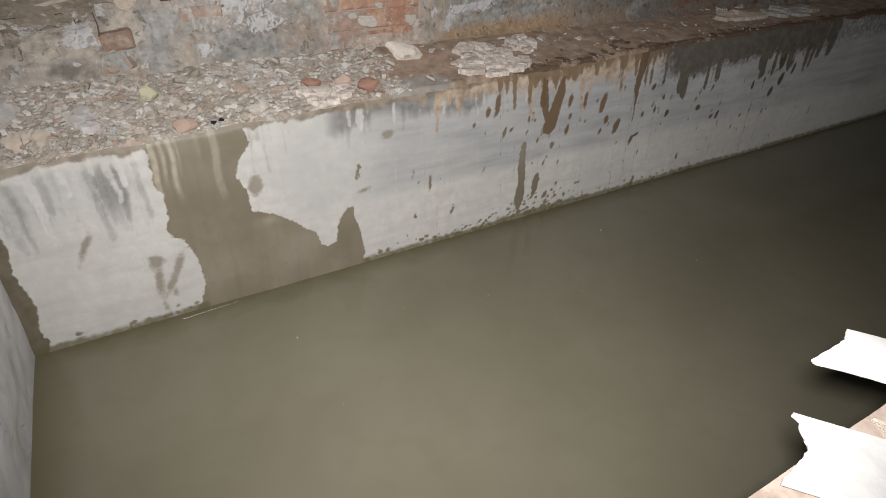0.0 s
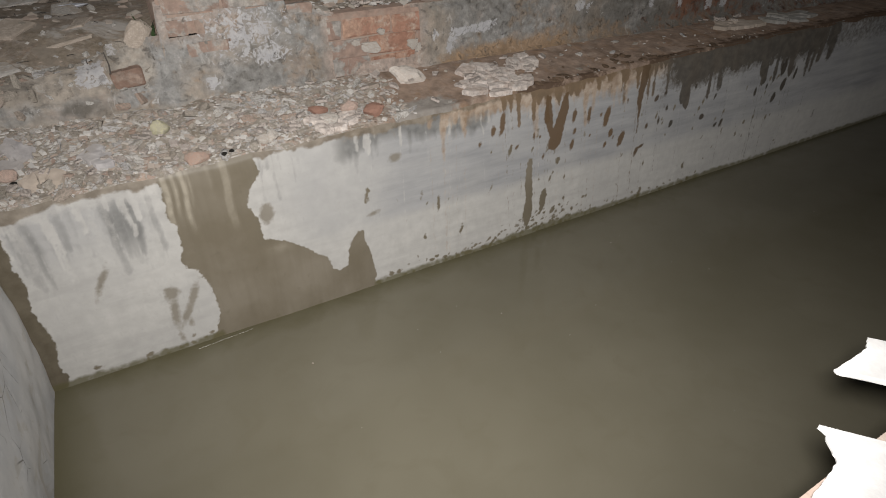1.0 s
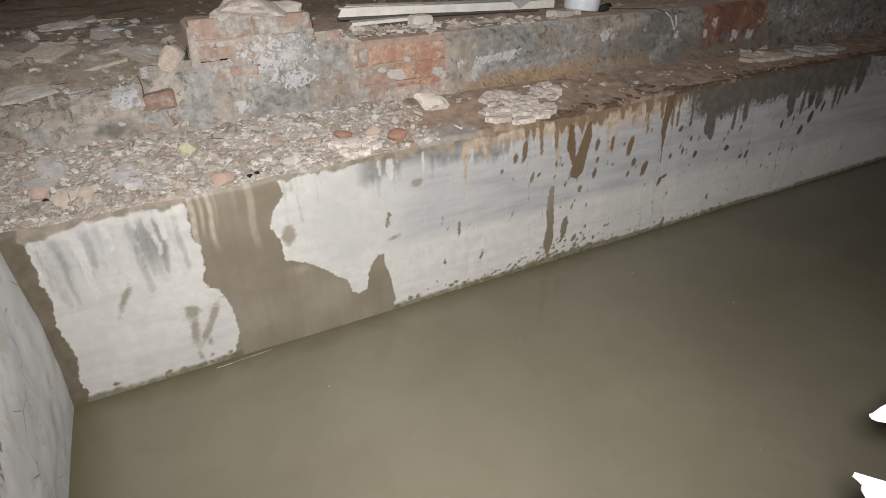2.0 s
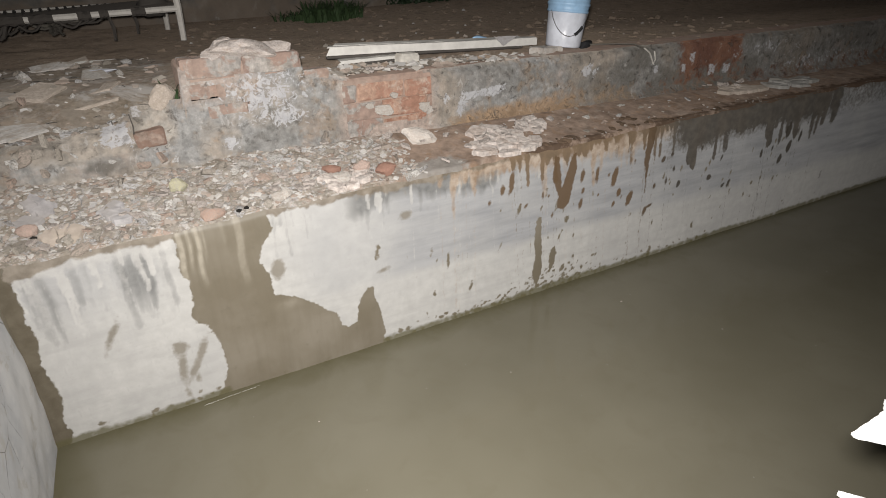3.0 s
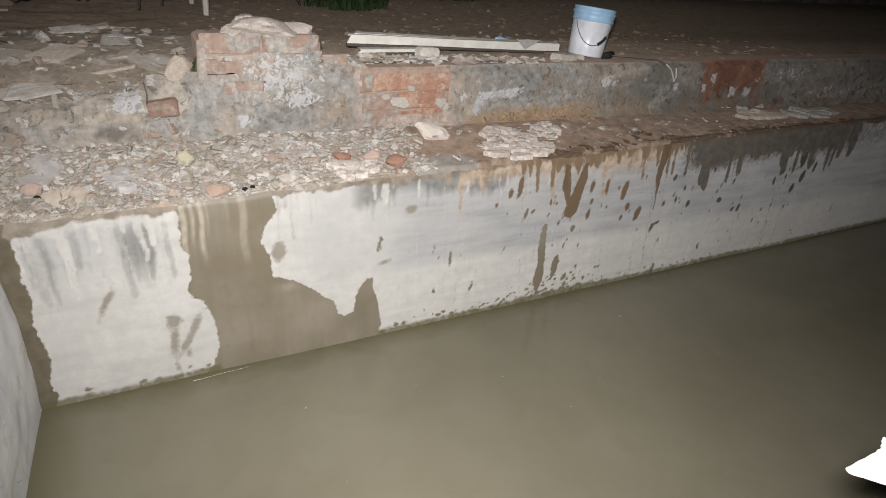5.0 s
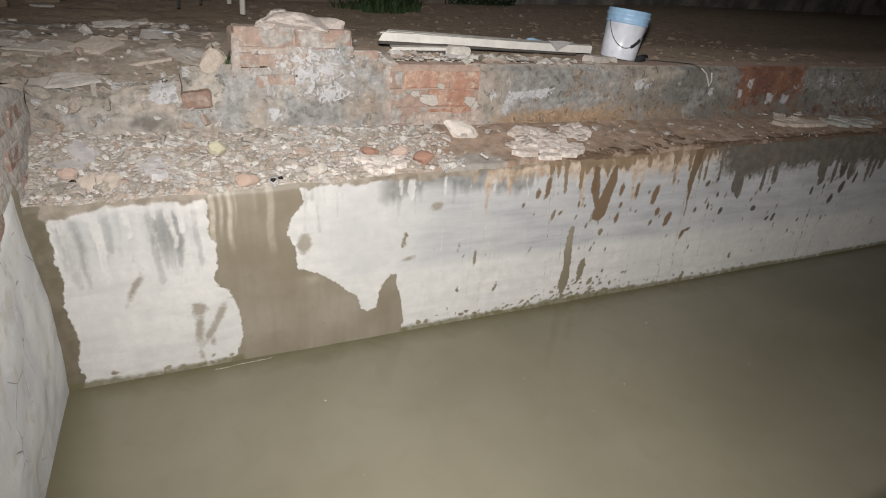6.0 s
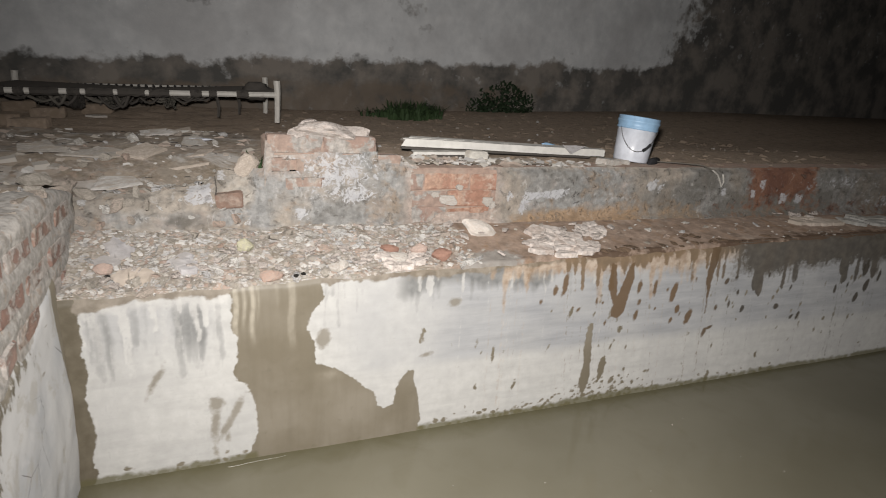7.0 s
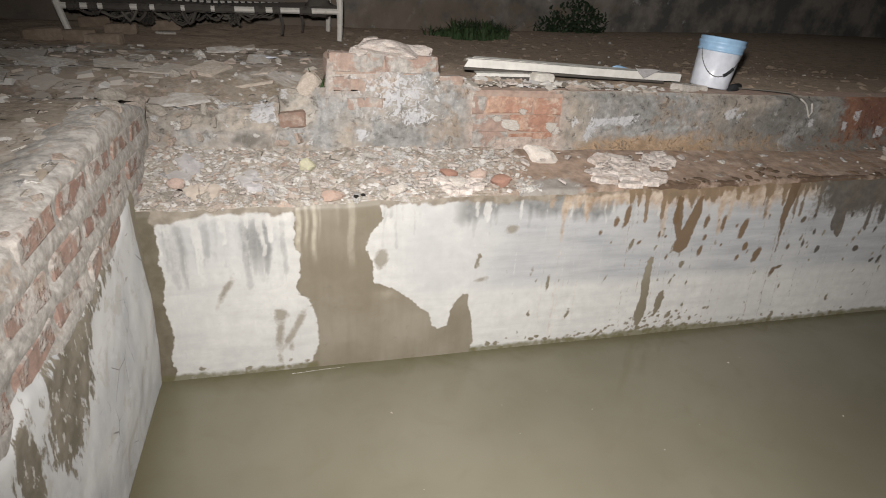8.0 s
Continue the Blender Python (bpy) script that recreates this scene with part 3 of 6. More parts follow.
def stone_mesh(name, seed, material, size=(1, 1, 0.6), rough=0.35, detail=1, chop=0.5):
    """A broken stone, unit-sized, sitting on its origin."""
    rnd = random.Random(seed)
    bm = bmesh.new()
    bmesh.ops.create_icosphere(bm, subdivisions=detail, radius=0.5)
    off = Vector((rnd.uniform(0, 50), rnd.uniform(0, 50), rnd.uniform(0, 50)))
    cuts = [(Vector((rnd.uniform(-1, 1), rnd.uniform(-1, 1), rnd.uniform(-0.6, 1))).normalized(), rnd.uniform(0.28, 0.45)) for _ in range(7)]
    for v in bm.verts:
        p = v.co * (1 + rough * (noise.noise(v.co * 2.2 + off)))
        if detail > 2:
            p *= 1 + 0.28 * noise.noise(v.co * 7.0 + off) + 0.12 * noise.noise(v.co * 17.0 + off)
        for n, d in cuts:
            over = p.dot(n) - d
            if over > 0:
                p -= n * over * chop * 1.6
        v.co = Vector((p.x * size[0], p.y * size[1], p.z * size[2] + 0.22 * size[2]))
    me = bpy.data.meshes.new(name)
    bm.normal_update()
    bm.to_mesh(me)
    bm.free()
    me.materials.append(material)
    return me


def slab_mesh(name, seed, material, thick=0.12, corners=7):
    """A broken flat piece, unit wide, with bevelled uneven rims."""
    rnd = random.Random(seed)
    angles = sorted(rnd.uniform(0, 2 * math.pi) for _ in range(corners))
    rim = []
    for k, a in enumerate(angles):
        r = rnd.uniform(0.36, 0.55)
        rim.append((r * math.cos(a), r * math.sin(a)))
    verts, faces, n = [], [], len(rim)
    for z, s in ((0, 1.0), (thick * 0.75, 1.02), (thick, 0.93)):
        verts += [(x * s, y * s, z + (rnd.uniform(-0.12, 0.12) * thick if z else 0)) for x, y in rim]
    verts.append((0, 0, thick * 1.02))
    for ring in (0, n):
        faces += [(ring + k, ring + (k + 1) % n, ring + n + (k + 1) % n, ring + n + k) for k in range(n)]
    faces += [(2 * n + k, 2 * n + (k + 1) % n, 3 * n) for k in range(n)]
    faces.append(tuple(range(n - 1, -1, -1)))
    me = bpy.data.meshes.new(name)
    me.from_pydata(verts, [], faces)
    me.materials.append(material)
    me.update()
    return me


def brick_mesh(name, seed, material, lx, ly, lz):
    """A worn brick with chipped, rounded arrises, centred."""
    rnd = random.Random(seed)
    bm = bmesh.new()
    bmesh.ops.create_cube(bm, size=1)
    for v in bm.verts:
        v.co = Vector((v.co.x * lx, v.co.y * ly, v.co.z * lz)) + Vector([rnd.uniform(-0.004, 0.004) for _ in range(3)])
    bmesh.ops.bevel(bm, geom=list(bm.edges), offset=0.007, segments=1, affect="EDGES", profile=0.6)
    for v in bm.verts:
        v.co += Vector([rnd.uniform(-0.0025, 0.0025) for _ in range(3)])
    me = bpy.data.meshes.new(name)
    bm.normal_update()
    bm.to_mesh(me)
    bm.free()
    me.materials.append(material)
    return me


def box(bm, lx, ly, lz, at=(0, 0, 0), turn=None, bevel=0.003):
    m = Matrix.Translation(at) @ (turn or Matrix()) @ Matrix.Diagonal((lx, ly, lz, 1))
    made = bmesh.ops.create_cube(bm, size=1, matrix=m)["verts"]
    edges = list({e for v in made for e in v.link_edges})
    if bevel:
        bmesh.ops.bevel(bm, geom=edges, offset=bevel, segments=1, affect="EDGES")
    return bm


def tube(bm, points, radius, sides=6, taper=1.0):
    """A round bar along points."""
    rings = []
    pts = [Vector(p) for p in points]
    for k, p in enumerate(pts):
        d = (pts[min(k + 1, len(pts) - 1)] - pts[max(k - 1, 0)]).normalized()
        side = d.cross(Vector((0.13, 0.31, 0.94))).normalized()
        up = side.cross(d)
        r = radius * (1 + (taper - 1) * k / max(1, len(pts) - 1))
        rings.append([bm.verts.new(p + r * (math.cos(2 * math.pi * s / sides) * side + math.sin(2 * math.pi * s / sides) * up)) for s in range(sides)])
    for a, b in zip(rings, rings[1:]):
        for s in range(sides):
            bm.faces.new((a[s], a[(s + 1) % sides], b[(s + 1) % sides], b[s]))
    bm.faces.new(rings[0][::-1])
    bm.faces.new(rings[-1])
    return bm


# ---------- the tank ----------
TANK_Y, PLINTH_Y, TANK_END = -1.884, 0.415, 8.0


def rim_height(x):
    return 0.745 + 0.017 * np.minimum(x, 3.6) + 0.022 * (fractal(x * 7, 3.3) - 0.5)


def far_tank_wall():
    xs = graded(-0.04, 4.2, 0.0062, TANK_END)
    ts = np.linspace(0, 1, 112)
    X, Tt = np.meshgrid(xs, ts, indexing="ij")
    Z = -0.5 + 0.0 * X
    top = rim_height(X)
    Z = np.where(Tt < 0.05, -0.5 + Tt / 0.05 * 0.47, -0.03 + (Tt - 0.05) / 0.95 * (top + 0.03))
    Y = -0.004 + 0.012 * (fractal(X * 2, Z * 2, 1.0) - 0.5) + 0.004 * (fractal(X * 14, Z * 14, 2.0) - 0.5)
    Y = Y + 0.012 * ease(Z, top - 0.03, top)
    # damp areas: the large tongue, the corner strip, rust drips, hand-shaped smears, splashes
    px = X + 0.016 * (fractal(X * 16, Z * 16, 4.0) - 0.5) + 0.008 * (fractal(X * 60, Z * 60, 4.0, 2) - 0.5)
    pz = Z + 0.016 * (fractal(X * 16, Z * 16, 9.0) - 0.5)
    tongue = [(0.543, 0.80), (0.543, 0.70), (0.533, 0.57), (0.555, 0.54), (0.55, 0.44), (0.535, 0.404), (0.546, 0.364), (0.585, 0.335), (0.61, 0.252), (0.617, 0.168),
              (0.61, 0.098), (0.585, 0.042), (0.52, -0.06), (1.30, -0.06), (1.298, 0.02), (1.301, 0.112), (1.278, 0.219), (1.26, 0.307), (1.235, 0.312), (1.194, 0.255),
              (1.172, 0.155), (1.137, 0.144), (1.105, 0.16), (1.088, 0.236), (1.054, 0.253), (1.015, 0.299), (0.952, 0.345), (0.879, 0.386), (0.843, 0.399),
              (0.842, 0.473), (0.83, 0.512), (0.814, 0.551), (0.829, 0.624), (0.867, 0.647), (0.878, 0.69), (0.85, 0.80)]
    wet = inside_by(px, pz, tongue)
    bloom = np.zeros(X.shape)
    for cx, w, length, much in ((0.553, 0.010, 0.22, 1.0), (0.582, 0.007, 0.17, 0.9), (0.612, 0.009, 0.24, 0.9), (0.632, 0.005, 0.15, 0.6), (0.755, 0.014, 0.27, 0.5), (0.70, 0.006, 0.10, 0.3)):
        bloom = np.maximum(bloom, much * ease(w - np.abs(X - cx - 0.004 * np.sin(Z * 30)), -0.004, 0.006) * ease(Z, top - length - 0.04, top - length + 0.08))
    bloom = np.maximum(bloom, 0.35 * np.exp(-(((X - 0.90) / 0.05) ** 2 + ((Z - 0.335) / 0.02) ** 2)))
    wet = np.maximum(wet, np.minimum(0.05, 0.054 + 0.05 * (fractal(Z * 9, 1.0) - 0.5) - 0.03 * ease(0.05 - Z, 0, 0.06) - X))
    drop = [(2.225, 0.74), (2.222, 0.62), (2.24, 0.58), (2.262, 0.52), (2.255, 0.46), (2.298, 0.448), (2.34, 0.475), (2.352, 0.568), (2.372, 0.65), (2.365, 0.74), (2.335, 0.72), (2.305, 0.63), (2.285, 0.565), (2.27, 0.64), (2.255, 0.73)]
    line = [(2.148, 0.433), (2.173, 0.436), (2.179, 0.33), (2.188, 0.168), (2.186, 0.10), (2.162, 0.03), (2.14, 0.076), (2.128, 0.142), (2.142, 0.204), (2.135, 0.299), (2.138, 0.389)]
    fleck = [(2.263, 0.252), (2.285, 0.20), (2.266, 0.135), (2.243, 0.10), (2.232, 0.165), (2.247, 0.228)]
    thin = [(2.84, 0.80), (2.90, 0.80), (2.87, 0.60), (2.873, 0.50), (2.876, 0.42), (2.866, 0.415), (2.862, 0.50), (2.845, 0.57), (2.825, 0.60)]
    for shape in (line, fleck):
        wet = np.maximum(wet, inside_by(px, pz, shape))
    drip = np.maximum(inside_by(px, pz, drop), inside_by(px, pz, thin))
    rnd = random.Random(11)
    smear = np.full(X.shape, -0.05)
    for cx, cz, rx, rz, lean in ((0.468, 0.275, 0.030, 0.030, 0), (0.462, 0.19, 0.018, 0.095, 0.02), (0.540, 0.235, 0.018, 0.062, 0.45), (0.503, 0.165, 0.018, 0.055, 0.5), (0.458, 0.065, 0.010, 0.03, 0), (0.505, 0.115, 0.012, 0.02, 0), (0.27, 0.40, 0.014, 0.06, 0.45),
                                 (0.875, 0.50, 0.03, 0.045, 0.1), (1.431, 0.609, 0.03, 0.024, 0), (1.314, 0.373, 0.024, 0.012, 0.8)):
        smear = np.maximum(smear, drop_by(px, pz, cx, cz, rx, rz, lean))
    marks = [(1.292, 0.465, 0.011, 0.032, 0.1), (1.637, 0.335, 0.009, 0.036, 0.15), (1.763, 0.159, 0.008, 0.032, 0.2), (2.978, 0.03, 0.012, 0.035, 0.2), (2.028, 0.498, 0.012, 0.026, 0.1), (2.332, 0.383, 0.011, 0.02, 0.1),
             (2.226, 0.307, 0.007, 0.010, 0), (2.292, 0.296, 0.007, 0.018, 0.2), (1.93, 0.34, 0.005, 0.02, 0.3), (1.55, 0.40, 0.004, 0.02, 0.2)]
    runs = [(2.758, 0.412, 0.021, 0.045, 0.25), (2.675, 0.463, 0.018, 0.022, 0), (2.642, 0.404, 0.014, 0.018, 0.2), (2.893, 0.308, 0.014, 0.03, 0.2), (2.925, 0.335, 0.02, 0.012, 1.0), (2.941, 0.449, 0.010, 0.018, 0), (3.135, 0.423, 0.017, 0.022, 0.1),
            (3.391, 0.408, 0.018, 0.020, 0), (3.536, 0.333, 0.014, 0.016, 0.3), (3.587, 0.335, 0.014, 0.028, 0.2), (4.069, 0.592, 0.025, 0.05, 0.1), (4.114, 0.481, 0.022, 0.045, 0.1), (4.21, 0.539, 0.016, 0.04, 0), (4.047, 0.411, 0.02, 0.03, 0.2),
            (2.982, 0.591, 0.014, 0.022, 0.2), (2.634, 0.555, 0.020, 0.055, 0.2), (3.076, 0.52, 0.010, 0.018, 0), (2.41, 0.60, 0.014, 0.04, 0.1), (2.51, 0.585, 0.012, 0.045, 0.1), (1.928, 0.623, 0.014, 0.024, 0.1), (1.86, 0.571, 0.010, 0.016, 0), (1.98, 0.65, 0.016, 0.06, 0.2)]
    for _ in range(22):
        q = rnd.uniform(0.006, 0.014)
        runs.append((rnd.uniform(2.0, 4.3), rnd.uniform(0.42, 0.62), q, q * rnd.uniform(1.0, 2.4), rnd.uniform(-0.05, 0.25)))
    for _ in range(60):
        x = 1.35 + 2.9 * rnd.random() ** 0.8
        q = rnd.uniform(0.002, 0.006) * (1 if x < 2.2 else 1.4)
        marks.append((x, 0.05 + 0.52 * rnd.random(), q, q * rnd.uniform(1.2, 3.0), rnd.uniform(-0.05, 0.3)))
    for _ in range(420):
        x = 0.1 + 3.4 * rnd.random() if rnd.random() < 0.6 else rnd.gauss(2.2, 0.22)
        lift = 0.13 if 2.0 < x < 2.55 else 0.06
        q = rnd.uniform(0.003, 0.010) * rnd.uniform(0.5, 1.2)
        marks.append((x, lift * rnd.random() ** 2.0, q * 1.3, q, rnd.uniform(-0.5, 0.5)))
    for field, drops in ((wet, marks), (drip, runs)):
        for cx, cz, rx, rz, lean in drops:
            lo, hi = np.searchsorted(xs, (cx - 0.09, cx + 0.09))
            field[lo:hi] = np.maximum(field[lo:hi], drop_by(px[lo:hi], pz[lo:hi], cx, cz, rx, rz, lean))
    # what hangs from the rim: each layer has its own uneven comb of runs
    down = top - Z

    def columns(count, lo_x, hi_x, widths, lengths, soft, low=0.4, start=0.0):
        """Runs of dirt that hang from the rim, each a soft-edged strip with a rounded end."""
        out = np.zeros(X.shape)
        for _ in range(count):
            cx, w, n, much = rnd.uniform(lo_x, hi_x), rnd.uniform(*widths), lengths[0] + (lengths[1] - lengths[0]) * rnd.random() ** 2.0, rnd.uniform(low, 1.0)
            lo, hi = np.searchsorted(xs, (cx - 0.08, cx + 0.08))
            x, d = px[lo:hi], down[lo:hi] - start * rnd.random()
            half = w * (0.75 + 0.45 * vnoise(d * 22, cx * 90)) * np.sqrt(np.clip((n - d) / (1.5 * w), 0, 1))
            away = np.abs(x - cx - (0.02 + 0.08 * (cx > 1.8)) * d + 0.006 * (vnoise(d * 14, cx * 31) - 0.5))
            here = much * ease(half - away, -soft, soft) * ease(d, -0.01, 0.01)
            out[lo:hi] = np.maximum(out[lo:hi], here)
        return out

    def fringe(mean, swing, freq, seed, soft):
        """An uneven band along the rim."""
        return ease(mean + swing * (fractal(X * freq, seed, 0.0, 4, 0.6) - 0.5) + 0.02 * (fractal(X * 40, Z * 25, seed, 2) - 0.5) - down, -soft, soft)

    slate = ease(Z, 0.30 - 0.02 * np.clip(X - 1.5, 0, 3) + 0.03 * (fractal(X * 3, 2.0) - 0.5), 0.36) * (0.35 * ease(X, 0.85, 1.1) + 0.65 * ease(X, 1.2, 1.6)) + 0.1 * ease(X, 2.6, 4.0)
    slate = slate + 0.45 * ease(Z, 0.40, 0.62) * ease(0.52 - X, 0, 0.1)
    grime = 0.52 * columns(46, 0.06, 0.54, (0.006, 0.016), (0.06, 0.36), 0.009, 0.25) + 0.5 * columns(9, 0.86, 1.06, (0.005, 0.012), (0.08, 0.28), 0.008, 0.3)
    grime = grime + 0.6 * np.exp(-(((X - 0.40) / 0.06) ** 4 + ((Z - 0.60) / 0.10) ** 2)) + 0.25 * np.exp(-(((X - 0.16) / 0.07) ** 4 + ((Z - 0.58) / 0.10) ** 2))
    grime = grime + 0.95 * fringe(0.095, 0.20, 5, 8.8, 0.04) * ease(X, 1.12, 1.25) * (1 - ease(X, 1.85, 2.0)) + 0.4 * columns(26, 1.2, 2.0, (0.006, 0.016), (0.05, 0.22), 0.008, 0.3)
    chalk = 0.024 * columns(30, 0.05, 0.54, (0.004, 0.012), (0.05, 0.26), 0.005, 0.4, 0.03) - 0.010 + 0.024 * columns(14, 1.25, 2.2, (0.004, 0.010), (0.04, 0.16), 0.005, 0.4, 0.03) + 0.024 * columns(16, 2.85, 4.0, (0.005, 0.014), (0.03, 0.16), 0.006, 0.5, 0.02)
    chalk = np.maximum(chalk, 0.016 * ease(X, 0.06, 0.09) * (1 - ease(X, 0.53, 0.55)) * fringe(0.07, 0.10, 14, 2.4, 0.02) - 0.010)
    rust = (0.85 * fringe(0.085, 0.14, 6, 1.4, 0.06) * ease(X, 1.55, 1.8) + 0.4 * fringe(0.03, 0.06, 7, 3.4, 0.03)) * ease(X, 0.88, 1.3) * (1 - 0.7 * ease(X, 1.3, 1.4) * (1 - ease(X, 1.65, 1.8))) * (1 - 0.8 * ease(X, 2.95, 3.1)) + 0.7 * columns(34, 1.6, 2.9, (0.006, 0.016), (0.08, 0.26), 0.008, 0.4) * (1 - ease(X, 2.9, 3.0))
    film = 0.95 * fringe(0.026 + 0.012 * ease(0.55 - X, 0, 0.1), 0.06, 9, 6.1, 0.015) * (1 - 0.5 * ease(X, 1.8, 2.0)) + 0.3 * fringe(0.06, 0.09, 6, 9.4, 0.03) * ease(X, 1.1, 1.3) * (1 - ease(X, 1.6, 1.8)) + 0.8 * fringe(0.06, 0.08, 9, 1.1, 0.02) * ease(0.16 - X, 0, 0.06)
    stain = columns(58, 1.92, 3.05, (0.006, 0.017), (0.03, 0.21), 0.009, 0.22) + 0.5 * fringe(0.055, 0.15, 8, 4.4, 0.035) * ease(X, 1.9, 2.05)
    stain = np.maximum(stain, ease(X + 0.2 * (fractal(X * 6, Z * 5, 3.0) - 0.5), 2.82, 3.2) * np.maximum(0.88 * fringe(0.18, 0.16, 3, 7.7, 0.10) * (1 - 0.5 * ease(X, 4.2, 4.6)), columns(60, 2.96, 4.6, (0.010, 0.03), (0.06, 0.32), 0.010, 0.45)))
    algae = ease(0.028 - Z, -0.02, 0.02) * (0.75 + 0.5 * fractal(X * 6, 2.0)) * (1 - 0.75 * ease(X, 0.58, 0.64) * (1 - ease(X, 1.27, 1.31))) + 0.35 * ease(0.09 - Z, -0.03, 0.04) * ease(X, 1.8, 2.2) * (1 - ease(X, 2.4, 2.8))
    soot = ease(X, 2.75, 3.1) * 0.85 + 0.15 * vnoise(X * 12, 1.0)
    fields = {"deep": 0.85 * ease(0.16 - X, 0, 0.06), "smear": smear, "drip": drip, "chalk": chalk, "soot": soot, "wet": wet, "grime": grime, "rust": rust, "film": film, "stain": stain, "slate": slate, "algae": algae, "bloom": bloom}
    V = np.stack([X, Y, Z], -1).reshape(-1, 3)
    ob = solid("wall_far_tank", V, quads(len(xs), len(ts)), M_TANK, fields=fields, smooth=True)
    return tagged(ob, "limewashed cement tank wall with damp patches and rust runs", "tank wall", kind="structure")


def tank_backing():
    """The masonry behind the lime coats, the near and end walls and the floor of the tank."""
    bm = bmesh.new()
    box(bm, TANK_END, 0.38, 1.2, (TANK_END / 2, 0.215, 0.11), bevel=0)
    ob = part("wall_core", bm, M_JOINT, None)
    tagged(ob, "hidden masonry core behind the tank wall", "wall", kind="structure")
    bm = bmesh.new()
    box(bm, TANK_END + 0.3, 0.24, 1.46, (TANK_END / 2, TANK_Y - 0.125, 0.22), bevel=0.01)
    tagged(part("wall_near_tank", bm, M_SIDE, None), "cement tank wall below the near bank", "tank wall", kind="structure")
    bm = bmesh.new()
    box(bm, 0.24, 2.4, 1.55, (TANK_END + 0.125, -0.72, 0.27), bevel=0.01)
    tagged(part("wall_end_tank", bm, M_SIDE, None), "cement tank wall closing the far end", "tank wall", kind="structure")


def water_sheet():
    xs, ys = np.linspace(-0.01, TANK_END, 60), np.linspace(TANK_Y - 0.01, 0.02, 24)
    X, Y = np.meshgrid(xs, ys, indexing="ij")
    V = np.stack([X, Y, 0 * X], -1).reshape(-1, 3)
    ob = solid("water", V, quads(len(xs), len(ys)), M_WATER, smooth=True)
    return tagged(ob, "still murky green-brown water filling the tank", "water", kind="structure")


def side_wall():
    """The side wall: lime coat low down, bare brick courses above, broken top."""
    ys = np.concatenate([np.arange(-1.88, 0.0, 0.014), [0.0]])
    ts = np.linspace(0, 1, 64)
    Y, Tt = np.meshgrid(ys, ts, indexing="ij")
    edge = 0.725 + 0.11 * (fractal(Y * 7, 1.2) - 0.5) + 0.10 * ease(Y, -0.28, -0.1)
    Z = np.where(Tt < 0.06, -0.5 + Tt / 0.06 * 0.45, -0.05 + (Tt - 0.06) / 0.94 * (edge + 0.05))
    X = 0.002 - 0.012 * ease(0.25 - Z, 0.0, 0.3) + 0.022 * (fractal(Y * 3, Z * 3, 6.0) - 0.5) + 0.004 * (fractal(Y * 16, Z * 16, 6.0) - 0.5)
    X = X - 0.012 * ease(Tt, 0.95, 1.0)
    run = fractal(Y * 12, 3.0, 0.0, 3, 0.7)
    blob = lambda cy, cz, ry, rz: np.exp(-(((Y - cy) / ry) ** 2 + ((Z - cz) / rz) ** 2))
    mould = 0.95 * blob(-0.72, 0.64, 0.10, 0.13) + 0.85 * blob(-0.86, 0.56, 0.09, 0.14) + 0.8 * blob(-1.06, 0.60, 0.06, 0.12) + 0.45 * blob(-0.38, 0.72, 0.12, 0.06)
    mould = 1.3 * mould + 0.6 * blob(-0.55, 0.70, 0.08, 0.07) + 0.6 * blob(-1.35, 0.5, 0.15, 0.2) + 0.3 * ease(run, 0.55, 0.7) * ease(Z, 0.3, 0.6)
    wet = np.where(Y > -0.30, Y + 0.055 + 0.03 * (fractal(Z * 7, 5.0) - 0.5) - 0.11 * ease(0.45 - Z, -0.3, 0.5), -0.1)
    V = np.stack([X, Y, Z], -1).reshape(-1, 3)
    f = quads(len(ys), len(ts))[:, ::-1]
    ob = solid("wall_side_tank", V, f, M_SIDE, fields={"mould": mould, "wet": wet}, smooth=True)
    tagged(ob, "white lime-coated side wall with mud runs and bare bricks above", "tank wall", kind="structure")
    part("mortar_core", side_core(), M_SIDEMORTAR, ob, "rough grey mortar between bricks", True)
    return ob


def side_top(y):
    return np.interp(y, [-1.88, -1.2, -0.95, -0.8, -0.6, -0.3, -0.07, 0.1, 0.45], [0.97, 0.985, 0.995, 1.02, 1.05, 1.07, 1.09, 1.09, 1.02])


def side_core():
    """The side wall's body with its worn, rounded top."""
    bm = bmesh.new()
    ys = np.arange(-1.88, 0.44, 0.02)
    rows = []
    for y in ys:
        t = float(side_top(y)) + 0.02 * (float(fractal(y * 9, 1.0)) - 0.5)
        row = []
        for z in np.linspace(0.55, t - 0.02, 26):
            row.append(bm.verts.new((-0.0105 + 0.0075 * float(ease(abs((z - 0.762) / 0.110 % 1.0 - 0.5), 0.36, 0.12)) + 0.014 * (float(fractal(y * 9, z * 12, 5.0)) - 0.5), y, z)))
        row += [bm.verts.new((-0.014, y, t - 0.006)), bm.verts.new((-0.03, y, t)), bm.verts.new((-0.09, y, t + 0.006)), bm.verts.new((-0.25, y, t - 0.03)), bm.verts.new((-0.25, y, 0.55))]
        rows.append(row)
    for a, b in zip(rows, rows[1:]):
        for k in range(len(a) - 1):
            bm.faces.new((a[k], b[k], b[k + 1], a[k + 1]))
    bm.faces.new(rows[0])
    bm.faces.new(rows[-1][::-1])
    bmesh.ops.recalc_face_normals(bm, faces=bm.faces)
    return bm


